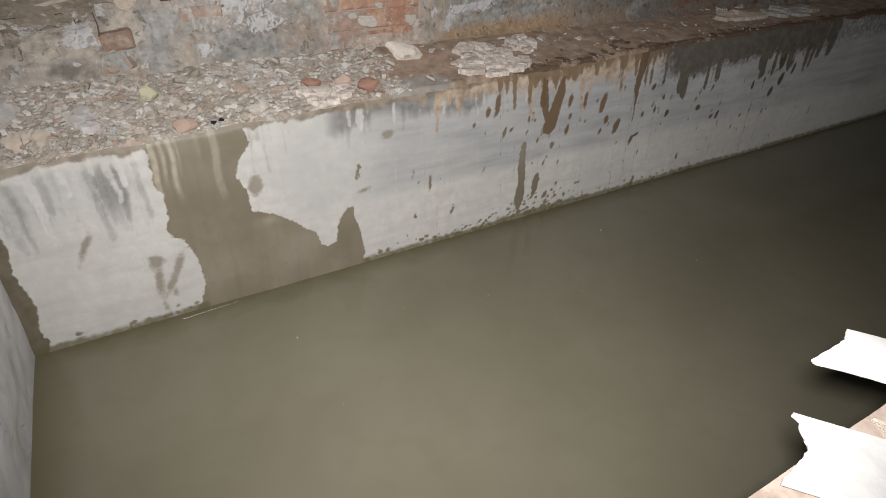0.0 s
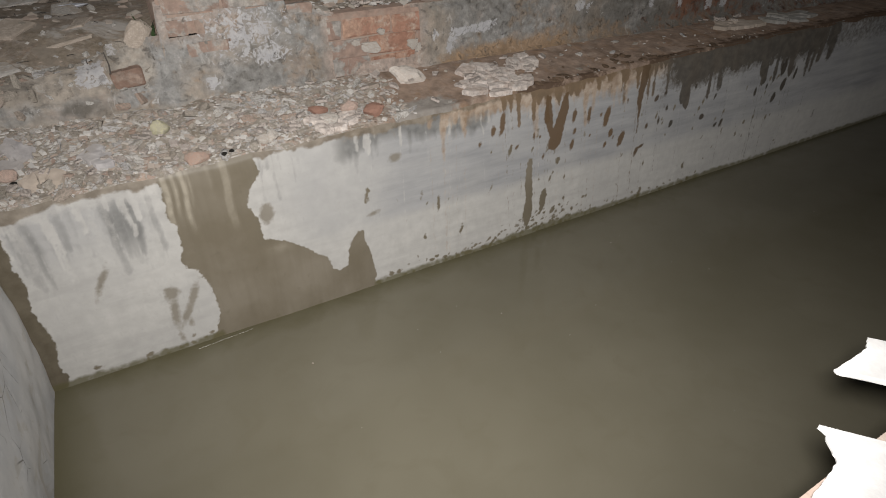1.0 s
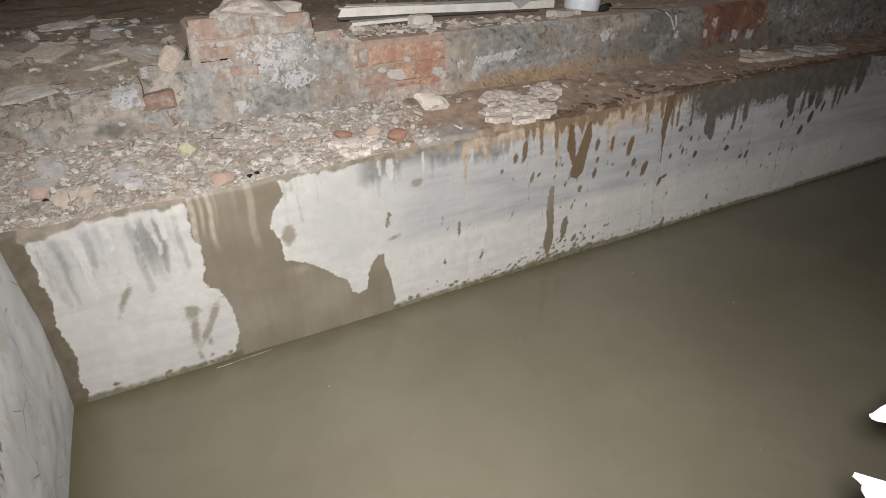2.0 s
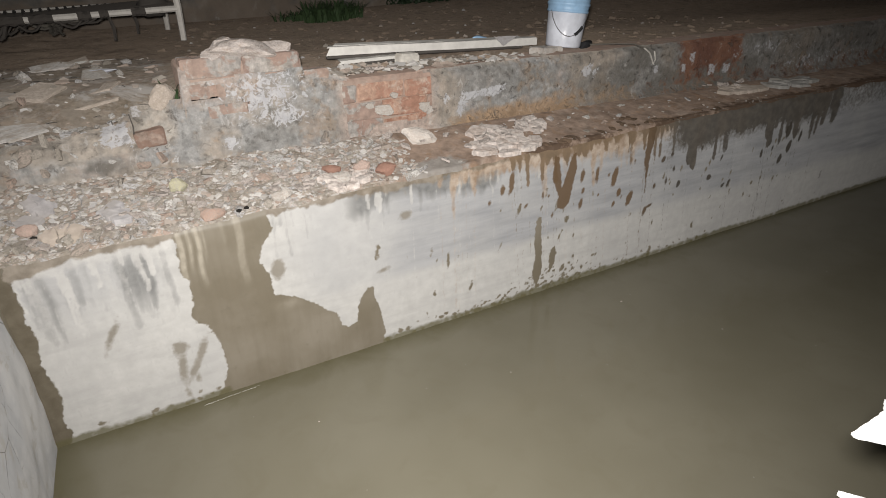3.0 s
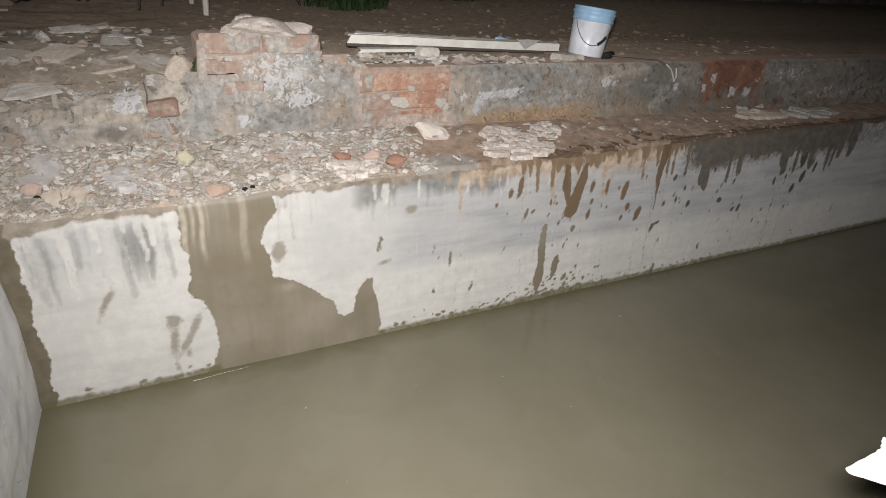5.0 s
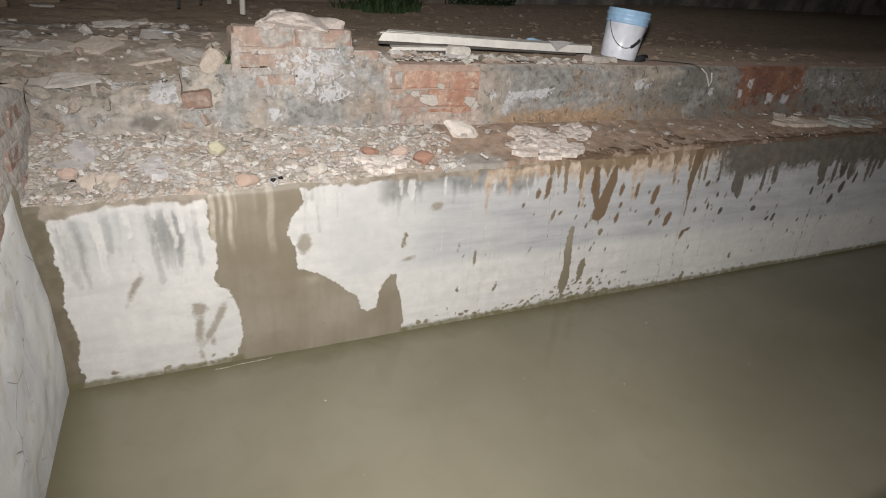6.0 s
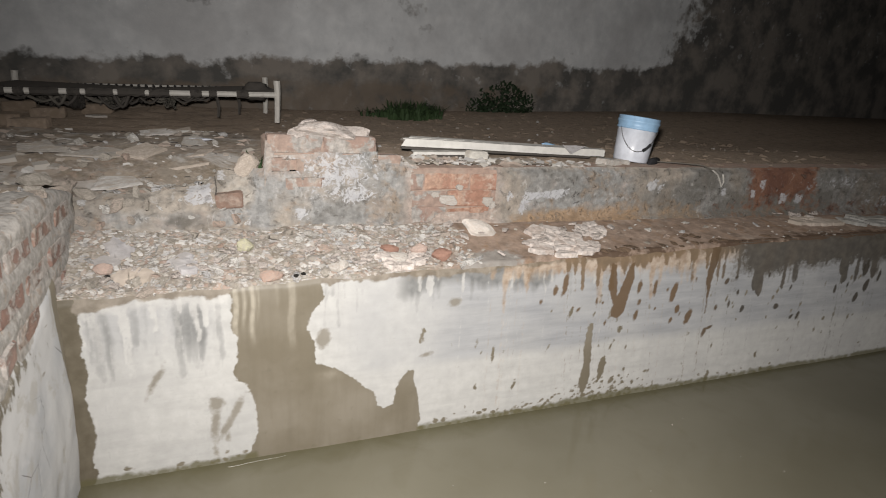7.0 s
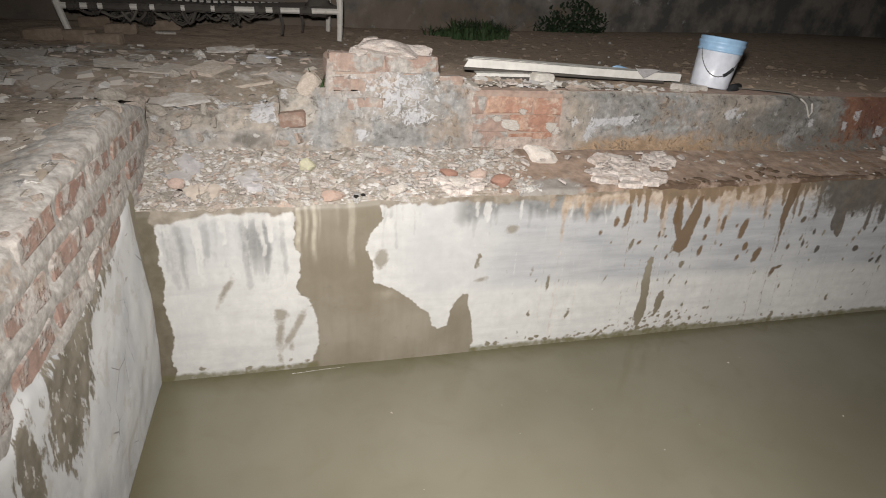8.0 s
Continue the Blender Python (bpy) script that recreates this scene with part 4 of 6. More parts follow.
def side_bricks(wall):
    rnd = random.Random(5)
    full = [brick_mesh("brick", 40 + k, M_FADED, 0.11, 0.215, 0.070) for k in range(5)]
    half = [brick_mesh("brick", 50 + k, M_FADED, 0.11, 0.105, 0.070) for k in range(3)]
    for row in range(4):
        z = 0.762 + 0.110 * row
        y = 0.36 - 0.11 * (row % 2)
        while y > -1.86:
            tall = float(side_top(y - 0.1))
            short = rnd.random() < 0.2
            step = 0.135 if short else 0.25
            yc = y - step / 2
            if z + 0.03 < tall:
                m = pose(-0.0620 + rnd.uniform(0.0, 0.005), yc, z + rnd.uniform(-0.006, 0.006), rnd.uniform(-2.5, 2.5), rnd.uniform(-1, 1), rnd.uniform(-1, 1))
                reuse("brick", rnd.choice(half if short else full), wall, m)
            y -= step


def ledge():
    """The rubble-strewn step between the tank rim and the low wall behind."""
    xs = graded(-0.02, 4.2, 0.011, TANK_END)
    us = np.concatenate([[-0.03, 0.0], np.linspace(0.02, 1.0, 44)])
    X, U = np.meshgrid(xs, us, indexing="ij")
    top = rim_height(np.maximum(X, 0))
    back = 0.858 - 0.009 * X
    Y = 0.002 + np.maximum(U, 0) * (PLINTH_Y + 0.03) + 0.016 * (fractal(X * 7, U, 2.0) - 0.5) * (1 - ease(U, 0.0, 0.3))
    rubble = 1 - ease(X, 1.1, 1.5)
    Z = top + 0.004 + (back - top) * ease(U, 0.05, 0.95)
    Z = Z + (0.009 + 0.037 * rubble) * (fractal(X * 9, U * 4, 7.0) - 0.45) * ease(U, 0.0, 0.12)
    Z = Z + (0.0006 + 0.0134 * rubble) * (fractal(X * 36, U * 15, 3.0, 3) - 0.5) * ease(U, 0.0, 0.06)
    Z = np.where(U < 0, top - 0.03, np.where(U < 0.01, top - 0.006, Z))
    mud = ease(X + 0.3 * (fractal(X * 3, U * 2, 4.0) - 0.5), 1.05, 1.75)
    # first term paints the rim's shadow line; the others are wet mud
    wet = 0.38 * ease(0.09 - U, 0, 0.05) * (0.4 + 0.7 * fractal(X * 9, 3.0)) + ease(X, 2.0, 2.2) * (1 - 0.6 * ease(X, 2.9, 3.2)) * ease(0.30 - U, 0, 0.2) * (2.2 * (fractal(X * 6, U * 4, 5.0) - 0.34)) + 0.35 * ease(X, 2.9, 3.6) * ease(0.5 - U, 0, 0.4)
    V = np.stack([X, Y, Z], -1).reshape(-1, 3)
    ob = solid("ledge", V, quads(len(xs), len(us)), M_LEDGE, fields={"mud": mud, "wet": wet, "bed": np.exp(-(((X - 1.6) / 0.17) ** 4 + ((U - 0.10) / 0.20) ** 4))}, smooth=True)
    return tagged(ob, "rubble-strewn ledge of broken lime turning to red mud", "ledge", kind="structure")


def ledge_z(x, y):
    u = min(max((y + 0.016) / (PLINTH_Y + 0.03), 0), 1)
    top, back = float(rim_height(x)), 0.858 - 0.009 * x
    rubble = 1 - float(ease(x, 1.1, 1.5))
    z = top + 0.004 + (back - top) * float(ease(u, 0.05, 0.95))
    return z + (0.009 + 0.037 * rubble) * (float(fractal(x * 9, u * 4, 7.0)) - 0.45)


def plinth_top(x):
    left = np.interp(x, [-0.1, 0.0, 0.25, 0.45, 0.56, 0.70, 0.705, 1.185, 1.19, 1.30, 1.40, 5, 9], [0.99, 0.99, 1.0, 1.03, 1.09, 1.11, 1.225, 1.235, 1.16, 1.14, 1.115, 1.12, 1.12])
    return left


BARE = [[(1.345, 0.84), (1.345, 1.10), (1.42, 1.125), (1.78, 1.10), (1.775, 1.0), (1.79, 0.92), (1.70, 0.89), (1.5, 0.9), (1.42, 0.84)],
        [(0.72, 1.165), (0.72, 1.23), (0.95, 1.23), (1.17, 1.23), (1.17, 1.18), (0.95, 1.17)],
        [(0.725, 1.09), (0.725, 1.15), (0.86, 1.15), (0.86, 1.10)],
        [(0.78, 1.02), (0.78, 1.07), (0.94, 1.065), (0.93, 1.02)],
        ]


def plinth():
    """The low wall behind the ledge: a cement coat with holes where its bricks show."""
    xs = graded(-0.02, 4.4, 0.011, TANK_END)
    ts = np.linspace(0, 1, 44)
    X, Tt = np.meshgrid(xs, ts, indexing="ij")
    top = plinth_top(X) + 0.02 * (fractal(X * 9, 5.5) - 0.5)
    Z = 0.80 + Tt * (top - 0.80)
    Y = PLINTH_Y - 0.012 + 0.016 * (fractal(X * 3.5, Z * 5, 2.0) - 0.5) + 0.010 * (fractal(X * 18, Z * 18, 2.0) - 0.5)
    Y = Y + 0.07 * (fractal(X * 11, Z * 15, 3.0) - 0.5) * ease(0.72 - X, 0, 0.1) * ease(Z, 0.86, 0.95)
    Y = Y + 0.10 * ease(0.7 - X, 0, 0.1) * ease(Z, 0.93, 1.1) - 0.05 * ease(0.87 - Z, 0, 0.06) + 0.03 * ease(Tt, 0.9, 1.0)
    depth = np.full(X.shape, -1.0)
    px, pz = X + 0.03 * (fractal(X * 14, Z * 14, 1.0) - 0.5), Z + 0.03 * (fractal(X * 14, Z * 14, 8.0) - 0.5)
    for shape in BARE:
        depth = np.maximum(depth, inside_by(px, pz, shape))
    salt = np.full(X.shape, -0.2)
    for cx, cz, rx, rz, much in [(1.02, 1.09, 0.17, 0.10, 0.8), (1.06, 1.0, 0.10, 0.05, 0.85), (0.93, 1.13, 0.08, 0.04, 0.6), (0.86, 0.905, 0.04, 0.03, 0.65), 
                                 (4.3, 1.03, 0.3, 0.05, 0.5), (4.9, 0.9, 0.5, 0.05, 0.5), (0.2, 0.90, 0.05, 0.012, 0.5)]:
        salt = np.maximum(salt, much * (1 - np.hypot((X - cx) / rx, (Z - cz) / rz) * 0.55))
    for shape in ([(1.945, 1.005), (2.0, 0.985), (2.08, 1.0), (2.215, 1.008), (2.21, 0.975), (2.15, 0.955), (2.05, 0.96), (1.985, 0.95), (1.955, 0.89), (1.92, 0.88), (1.935, 0.93)],
                  [(1.865, 1.01), (1.885, 0.97), (1.87, 0.92), (1.855, 0.96)], [(2.70, 1.03), (2.76, 1.06), (2.79, 1.05), (2.78, 1.0), (2.74, 0.98), (2.72, 1.0)],
                  [(2.80, 1.04), (2.825, 1.03), (2.81, 0.96), (2.795, 0.98)], [(3.24, 1.01), (3.29, 1.0), (3.29, 0.95), (3.26, 0.96)], [(3.56, 1.06), (3.61, 1.05), (3.60, 0.99), (3.55, 1.0)], [(3.49, 1.0), (3.53, 0.99), (3.54, 0.93), (3.50, 0.93)], [(3.74, 0.97), (3.82, 0.96), (3.80, 0.90), (3.75, 0.90)], [(3.88, 0.96), (3.95, 0.95), (3.93, 0.89), (3.89, 0.90)], [(0.40, 1.045), (0.49, 1.03), (0.50, 0.96), (0.39, 0.965)], [(0.83, 0.93), (0.875, 0.935), (0.87, 0.89), (0.835, 0.885)]):
        salt = np.maximum(salt, 1.0 * ease(inside_by(px, pz, shape), -0.02, 0.012) - 0.2)
    soil = ease(0.70 - X, 0, 0.1) * (0.35 + 0.6 * ease(Z, 0.90, 0.99)) + 0.5 * ease(Z, 1.07, 1.12) * ease(X, 1.3, 1.6) + 0.35 * ease(0.88 - Z, 0, 0.04)
    mould = 0.4 * ease(fractal(X * 1.7, Z * 5, 6.0), 0.52, 0.66) + 0.55 * ease(X, 2.5, 3.6) + 0.12 * ease(X, 1.8, 2.1) + 0.5 * ease(0.68 - X, 0, 0.15) * ease(fractal(X * 6, Z * 9, 2.0), 0.42, 0.62)
    mould = mould + 0.5 * np.exp(-(((X - 0.42) / 0.11) ** 4 + ((Z - 0.875) / 0.04) ** 4)) + 0.15 * np.exp(-(((X - 0.85) / 0.3) ** 2 + ((Z - 0.93) / 0.05) ** 2))
    rust = ease(0.905 + 0.09 * (fractal(X * 5, 2.0) - 0.5) - Z, -0.035, 0.05) * ease(X, 1.75, 2.05) * (1 - 0.9 * ease(X, 2.2, 3.3)) * (0.2 + 1.0 * fractal(X * 4, Z * 9, 4.0)) + 0.35 * ease(fractal(X * 4, Z * 6, 3.0), 0.52, 0.65)
    pink = np.maximum(0.75 * ease(X, 0.62, 0.75) * (1 - ease(X, 0.85, 1.1)) * ease(Z, 1.04, 1.14), 0.9 * ease(X, 1.28, 1.36) * (1 - ease(X, 1.75, 1.85)))
    V = np.stack([X, Y, Z], -1).reshape(-1, 3)
    keep = depth < 0
    ob = solid("wall_plinth", V, quads(len(xs), len(ts), keep), M_PLINTH, fields={"ruddy": 0.95 * ease(inside_by(px, pz, [(3.50, 0.93), (3.46, 1.16), (4.02, 1.16), (4.04, 0.96)]), -0.09, 0.07) + 0.35 * ease(0.95 - Z, 0, 0.06) * ease(X, 2.8, 3.4), "soil": soil, "pink": pink, "salt": salt, "mould": mould, "rust": rust}, smooth=True)
    tagged(ob, "low brick wall with weathered grey cement coat and salt bloom", "wall", kind="structure")
    # mortar body behind the coat
    bm = bmesh.new()
    box(bm, TANK_END - 0.70, 0.22, 0.30, (0.70 + (TANK_END - 0.70) / 2, PLINTH_Y + 0.122, 0.96), bevel=0.01)
    box(bm, 0.48, 0.26, 0.40, (0.945, PLINTH_Y + 0.142, 1.025), bevel=0.012)
    box(bm, 0.74, 0.3, 0.20, (0.34, PLINTH_Y + 0.205, 0.88), bevel=0.02)
    part("mortar_core", bm, M_DUST, ob, "rough pinkish mortar body")
    return ob


def plinth_bricks(wall):
    rnd = random.Random(3)
    full = [brick_mesh("brick", 60 + k, M_BRICK, 0.230, 0.11, 0.077) for k in range(5)]
    red = [brick_mesh("brick", 80 + k, M_REDBRICK, 0.232, 0.11, 0.079) for k in range(3)]
    grimy = [brick_mesh("brick", 85 + k, M_GRIMYBRICK, 0.232, 0.11, 0.079) for k in range(3)]
    half = [brick_mesh("brick", 70 + k, M_BRICK, 0.113, 0.11, 0.077) for k in range(3)]
    for row in range(5):
        z = 0.845 + 0.0365 + 0.0815 * row
        x = 0.71 - 0.0 * (row % 2)
        while x < 4.6:
            crimson = 1.3 < x < 1.75 or x > 3.3
            short = rnd.random() < 0.3 and not crimson or (row % 2 == 1 and x < 0.72)
            w = 0.118 if short else 0.236
            xc = x + w / 2
            if z + 0.03 < float(plinth_top(xc)) + 0.01 and z + 0.03 < float(plinth_top(xc - w / 2 + 0.02)) + 0.02:
                set_back = 0.10 * float(ease(0.7 - xc, 0, 0.1)) * float(ease(z, 0.93, 1.1))
                m = pose(xc, PLINTH_Y + 0.060 + set_back + rnd.uniform(-0.006, 0.006), z, rnd.uniform(-0.6, 0.6), rnd.uniform(-0.6, 0.6), rnd.uniform(-1, 1))
                reuse("brick", rnd.choice(half if short else grimy if x > 3.2 else red if crimson else full), wall, m)
            x += w
    stray = brick_mesh("brick", 95, M_REDBRICK, 0.106, 0.11, 0.062)
    stray.materials[0] = M_STRAY
    reuse("brick", stray, wall, pose(0.553, PLINTH_Y + 0.026, 0.976, 1, -3, 3))


def far_wall_y(x):
    return 4.05 + 0.13 * (x - 1.6)


def yard_z(X, Y):
    """The ground round the tank."""
    X, Y = np.asarray(X, float), np.asarray(Y, float)
    far = 1.105 + 0.012 * (Y - 0.6) + 0.02 * ease(Y, 2.6, 4.0) + 0.025 * np.clip(X - 2.0, 0, 5) * ease(Y, 1.5, 4.0)
    left = side_top(np.clip(Y, -1.88, 0.1)) - 0.003
    far = far - 0.045 * ease(Y, 1.1, 2.2)
    dip = 0.97 + 0.12 * ease(Y, 0.5, 0.95)
    far = np.where(X < 0.72, far - (far - dip) * ease(0.74 - X, 0, 0.06) * (1 - ease(Y, 0.6, 1.5)), far)
    w = ease(Y, 0.1, 0.7)
    z = np.where(X < -0.02, left * (1 - w) + np.minimum(far, 1.09) * w, far)
    z = np.where(Y < TANK_Y, 0.985 - 0.02 * ease(X, 3, 8), z)
    z = z + 0.025 * ease(X, 1.28, 1.36) * (1 - ease(X, 2.0, 2.4)) * ease(0.74 - Y, 0, 0.1) * ease(Y, 0.1, 0.4)
    rough = 0.010 + 0.035 * ease(0.7 - X, 0, 0.3)
    z = z + rough * (fractal(X * 4, Y * 4, 3.0) - 0.5) + 0.005 * (fractal(X * 20, Y * 20, 1.0, 3) - 0.5)
    return z


def yard():
    right = graded(0.0, 4.2, 0.035, 40, 1.18)
    xs = np.concatenate([-graded(0.035, 1.4, 0.035, 40, 1.18)[::-1], right])
    ys = np.concatenate([-graded(1.885, 2.6, 0.035, 40, 1.2)[::-1], np.arange(-1.86, 0.44, 0.05), graded(0.455, 3.2, 0.035, 40, 1.18)])
    xs = np.unique(np.concatenate([xs, [-0.03, TANK_END + 0.2]]))
    X, Y = np.meshgrid(xs, ys, indexing="ij")
    Z = yard_z(X, Y)
    xm = np.pad((xs[1:] + xs[:-1]) / 2, (0, 1), "edge")
    ym = np.pad((ys[1:] + ys[:-1]) / 2, (0, 1), "edge")
    XM, YM = np.meshgrid(xm, ym, indexing="ij")
    keep = ~((XM > -0.03) & (XM < TANK_END + 0.2) & (YM > TANK_Y) & (YM < 0.455))
    V = np.stack([X, Y, Z], -1).reshape(-1, 3)
    lime = (1 - ease(X, 0.6, 0.85)) * (1 - ease(Y, 1.3, 2.2)) + 0.8 * ease(0.72 - Y, 0, 0.12) * (1 - ease(X, 2.2, 2.7)) + 0.2 * ease(1.1 - Y, 0, 0.4)
    ob = solid("ground", V, quads(len(xs), len(ys), keep), [M_GROUND, M_BANK], fields={"lime": lime}, smooth=True)
    near = YM[:-1, :-1] < TANK_Y
    idx = near.ravel()[keep[:-1, :-1].ravel()].astype(np.int32)
    ob.data.polygons.foreach_set("material_index", idx)
    return tagged(ob, "bare brown earth yard with grit and debris", "ground", kind="structure")


def far_wall():
    xs = np.arange(-7, 16, 0.08)
    zs = np.linspace(0.9, 4.2, 50)
    X, Z = np.meshgrid(xs, zs, indexing="ij")
    Y = far_wall_y(X) + 0.05 * (fractal(X * 0.8, Z * 0.8) - 0.5)
    line = 1.62 + 0.05 * np.clip(X - 1.6, -3, 8) + 0.16 * (fractal(X * 2.3, 1.0) - 0.5)
    mould = ease(line - Z, -0.05, 0.10) * 0.98 + ease(X + 0.8 * (fractal(X * 0.9, Z * 0.9, 2.0) - 0.5), 5.6, 7.2) * 0.95 + 0.35 * ease(fractal(X * 0.9, Z * 1.5, 5.0), 0.6, 0.7)
    mould = np.maximum(mould, 0.95 * (1 - np.hypot((X - 0.40) / 0.10, (Z - 2.02) / 0.06) * 0.5))
    clay = ease(line - 0.18 - Z, -0.06, 0.1) * (0.35 + 0.6 * fractal(X * 1.5, Z, 3.0)) * (1 - 0.7 * ease(X, 3.0, 5.0))
    V = np.stack([X, Y, Z], -1).reshape(-1, 3)
    ob = solid("wall_far_yard", V, quads(len(xs), len(zs)), M_FAR, fields={"mould": mould, "clay": clay}, smooth=True)
    ob.modifiers.new("thick", "SOLIDIFY").thickness = -0.23
    return tagged(ob, "grey cement boundary wall with a black mouldy foot", "boundary wall", kind="structure")


WALL_FAR = far_tank_wall()
tank_backing()
WATER = water_sheet()
WALL_SIDE = side_wall()
LEDGE = ledge()
PLINTH = plinth()
GROUND = yard()
far_wall()

# ---------- things ----------
M_WHITE = painted("white_plastic", (0.66, 0.68, 0.74), (0.5, 0.48, 0.46), 0.38, 0.25)
M_BLUE = painted("blue_plastic", (0.30, 0.47, 0.66), (0.5, 0.52, 0.55), 0.4, 0.3)
M_WIRE = painted("steel_wire", (0.16, 0.15, 0.14), (0.2, 0.1, 0.05), 0.45, 0.4, metal=0.6)
M_BLACK = painted("black_cloth", (0.02, 0.02, 0.022), (0.05, 0.045, 0.04), 0.85, 0.4)
M_CARD = painted("grey_board", (0.62, 0.60, 0.56), (0.40, 0.35, 0.30), 0.75, 0.4)
M_PAPER = painted("white_board", (0.42, 0.417, 0.412), (0.36, 0.34, 0.31), 0.7, 0.15)
M_BEDPAINT = painted("chipped_white_paint", (0.62, 0.59, 0.54), (0.16, 0.12, 0.09), 0.6, 0.7)
M_ROPE = painted("old_rope", (0.075, 0.066, 0.058), (0.03, 0.028, 0.025), 0.9, 0.5)
M_FRAYED = painted("frayed_rope", (0.13, 0.118, 0.10), (0.05, 0.045, 0.04), 0.9, 0.5)
M_LEAF = painted("grass_blade", (0.038, 0.068, 0.024), (0.07, 0.075, 0.03), 0.7, 0.4)
M_LEAFDARK = painted("bush_leaf", (0.028, 0.048, 0.022), (0.06, 0.07, 0.03), 0.6, 0.4)
M_HOLE = painted("dark_hollow", (0.012, 0.01, 0.008), (0.02, 0.016, 0.012), 0.95, 0.3)


def bucket(at):
    root = empty("bucket", at)
    tagged(root, "white plastic pail with a blue rim band and wire handle", "bucket")

    def ring(bm, r, z, n=40):
        return [bm.verts.new((r * math.cos(2 * math.pi * k / n), r * math.sin(2 * math.pi * k / n), z)) for k in range(n)]

    def lathe(profile, n=40):
        bm = bmesh.new()
        rings = [ring(bm, r, z, n) for r, z in profile]
        for a, b in zip(rings, rings[1:]):
            for k in range(n):
                bm.faces.new((a[k], a[(k + 1) % n], b[(k + 1) % n], b[k]))
        return bm

    part("body", lathe([(0.001, 0.004), (0.108, 0.004), (0.114, 0.0), (0.117, 0.006), (0.130, 0.195), (0.127, 0.195), (0.112, 0.012), (0.001, 0.010)]), M_WHITE, root, "white plastic body", True)
    band = part("rim_band", lathe([(0.131, 0.178), (0.137, 0.180), (0.138, 0.188), (0.134, 0.192), (0.137, 0.212), (0.142, 0.216), (0.142, 0.226), (0.137, 0.229), (0.139, 0.244), (0.136, 0.248), (0.130, 0.246), (0.127, 0.19), (0.131, 0.178)]), M_BLUE, root, "pale blue plastic rim", True)
    part("lid", lathe([(0.131, 0.240), (0.120, 0.236), (0.001, 0.234)]), M_BLUE, root, "pale blue plastic lid", True)
    bm = bmesh.new()
    pts = [Vector((0.142 * math.cos(a), 0.142 * math.sin(a), 0.185 - 0.125 * math.sin((a - a0) / span * math.pi) ** 0.8)) for a0, span in ((math.radians(-118), math.radians(118),),) for a in np.linspace(a0 + 0.001, a0 + span - 0.001, 18)]
    tube(bm, pts, 0.0024, 6)
    part("handle", bm, M_WIRE, root, "thin steel wire handle")
    bm = bmesh.new()
    tube(bm, pts[11:15], 0.009, 8)
    part("grip", bm, M_BLACK, root, "black plastic grip")
    return root


def crumpled(name, seed, material, lx, ly, lz, label, cat, at):
    me = stone_mesh(name, seed, material, (lx, ly, lz), 0.5, 3, 0.4)
    me.polygons.foreach_set("use_smooth", np.ones(len(me.polygons), bool))
    ob = new(name, me)
    ob.matrix_basis = at
    return tagged(ob, label, cat)


def board_strip(at, length, fold_w, fold_h, lip, name="folded_board", label="pale folded cardboard strip lying on rubble"):
    """A long L-folded strip of thick board with a ragged end."""
    root = empty(name, at)
    tagged(root, label, "board")
    rnd = random.Random(int(length * 1000))
    n = 26
    prof = [(0, 0), (0, fold_h), (fold_w, fold_h + lip)]
    t = 0.004
    for k, (nm, a, b) in enumerate((("face_panel", prof[0], prof[1]), ("top_panel", prof[1], prof[2]))):
        bm = bmesh.new()
        rows = []
        for i in range(n + 1):
            x = length * i / n
            sag = 0.0012 * math.sin(5.0 * x + k) + rnd.uniform(-0.0006, 0.0006)
            d = Vector((0, b[0] - a[0], b[1] - a[1])).normalized()
            nrm = Vector((0, -d.z, d.y))
            off = Vector((x + (rnd.uniform(-0.01, 0.01) if i in (0, n) else 0), 0, sag))
            p, q = Vector((0, *a)) + off, Vector((0, *b)) + off + Vector((0.02 * (i == 0), 0, 0))
            rows.append([bm.verts.new(v) for v in (p + nrm * t / 2, q + nrm * t / 2, q - nrm * t / 2, p - nrm * t / 2)])
        for r0, r1 in zip(rows, rows[1:]):
            for c in range(4):
                bm.faces.new((r0[c], r0[(c + 1) % 4], r1[(c + 1) % 4], r1[c]))
        bm.faces.new(rows[0][::-1])
        bm.faces.new(rows[-1])
        bmesh.ops.recalc_face_normals(bm, faces=bm.faces)
        part(nm, bm, M_CARD, root)
    # a dark bar below the face stands in for the shade under the board
    bm = bmesh.new()
    box(bm, length * 0.92, 0.02, 0.014, (length * 0.46, 0.012, -0.008), bevel=0.003)
    part("damp_edge", bm, M_ROPE, root, "dark strip painted as the shade under the board")
    return root


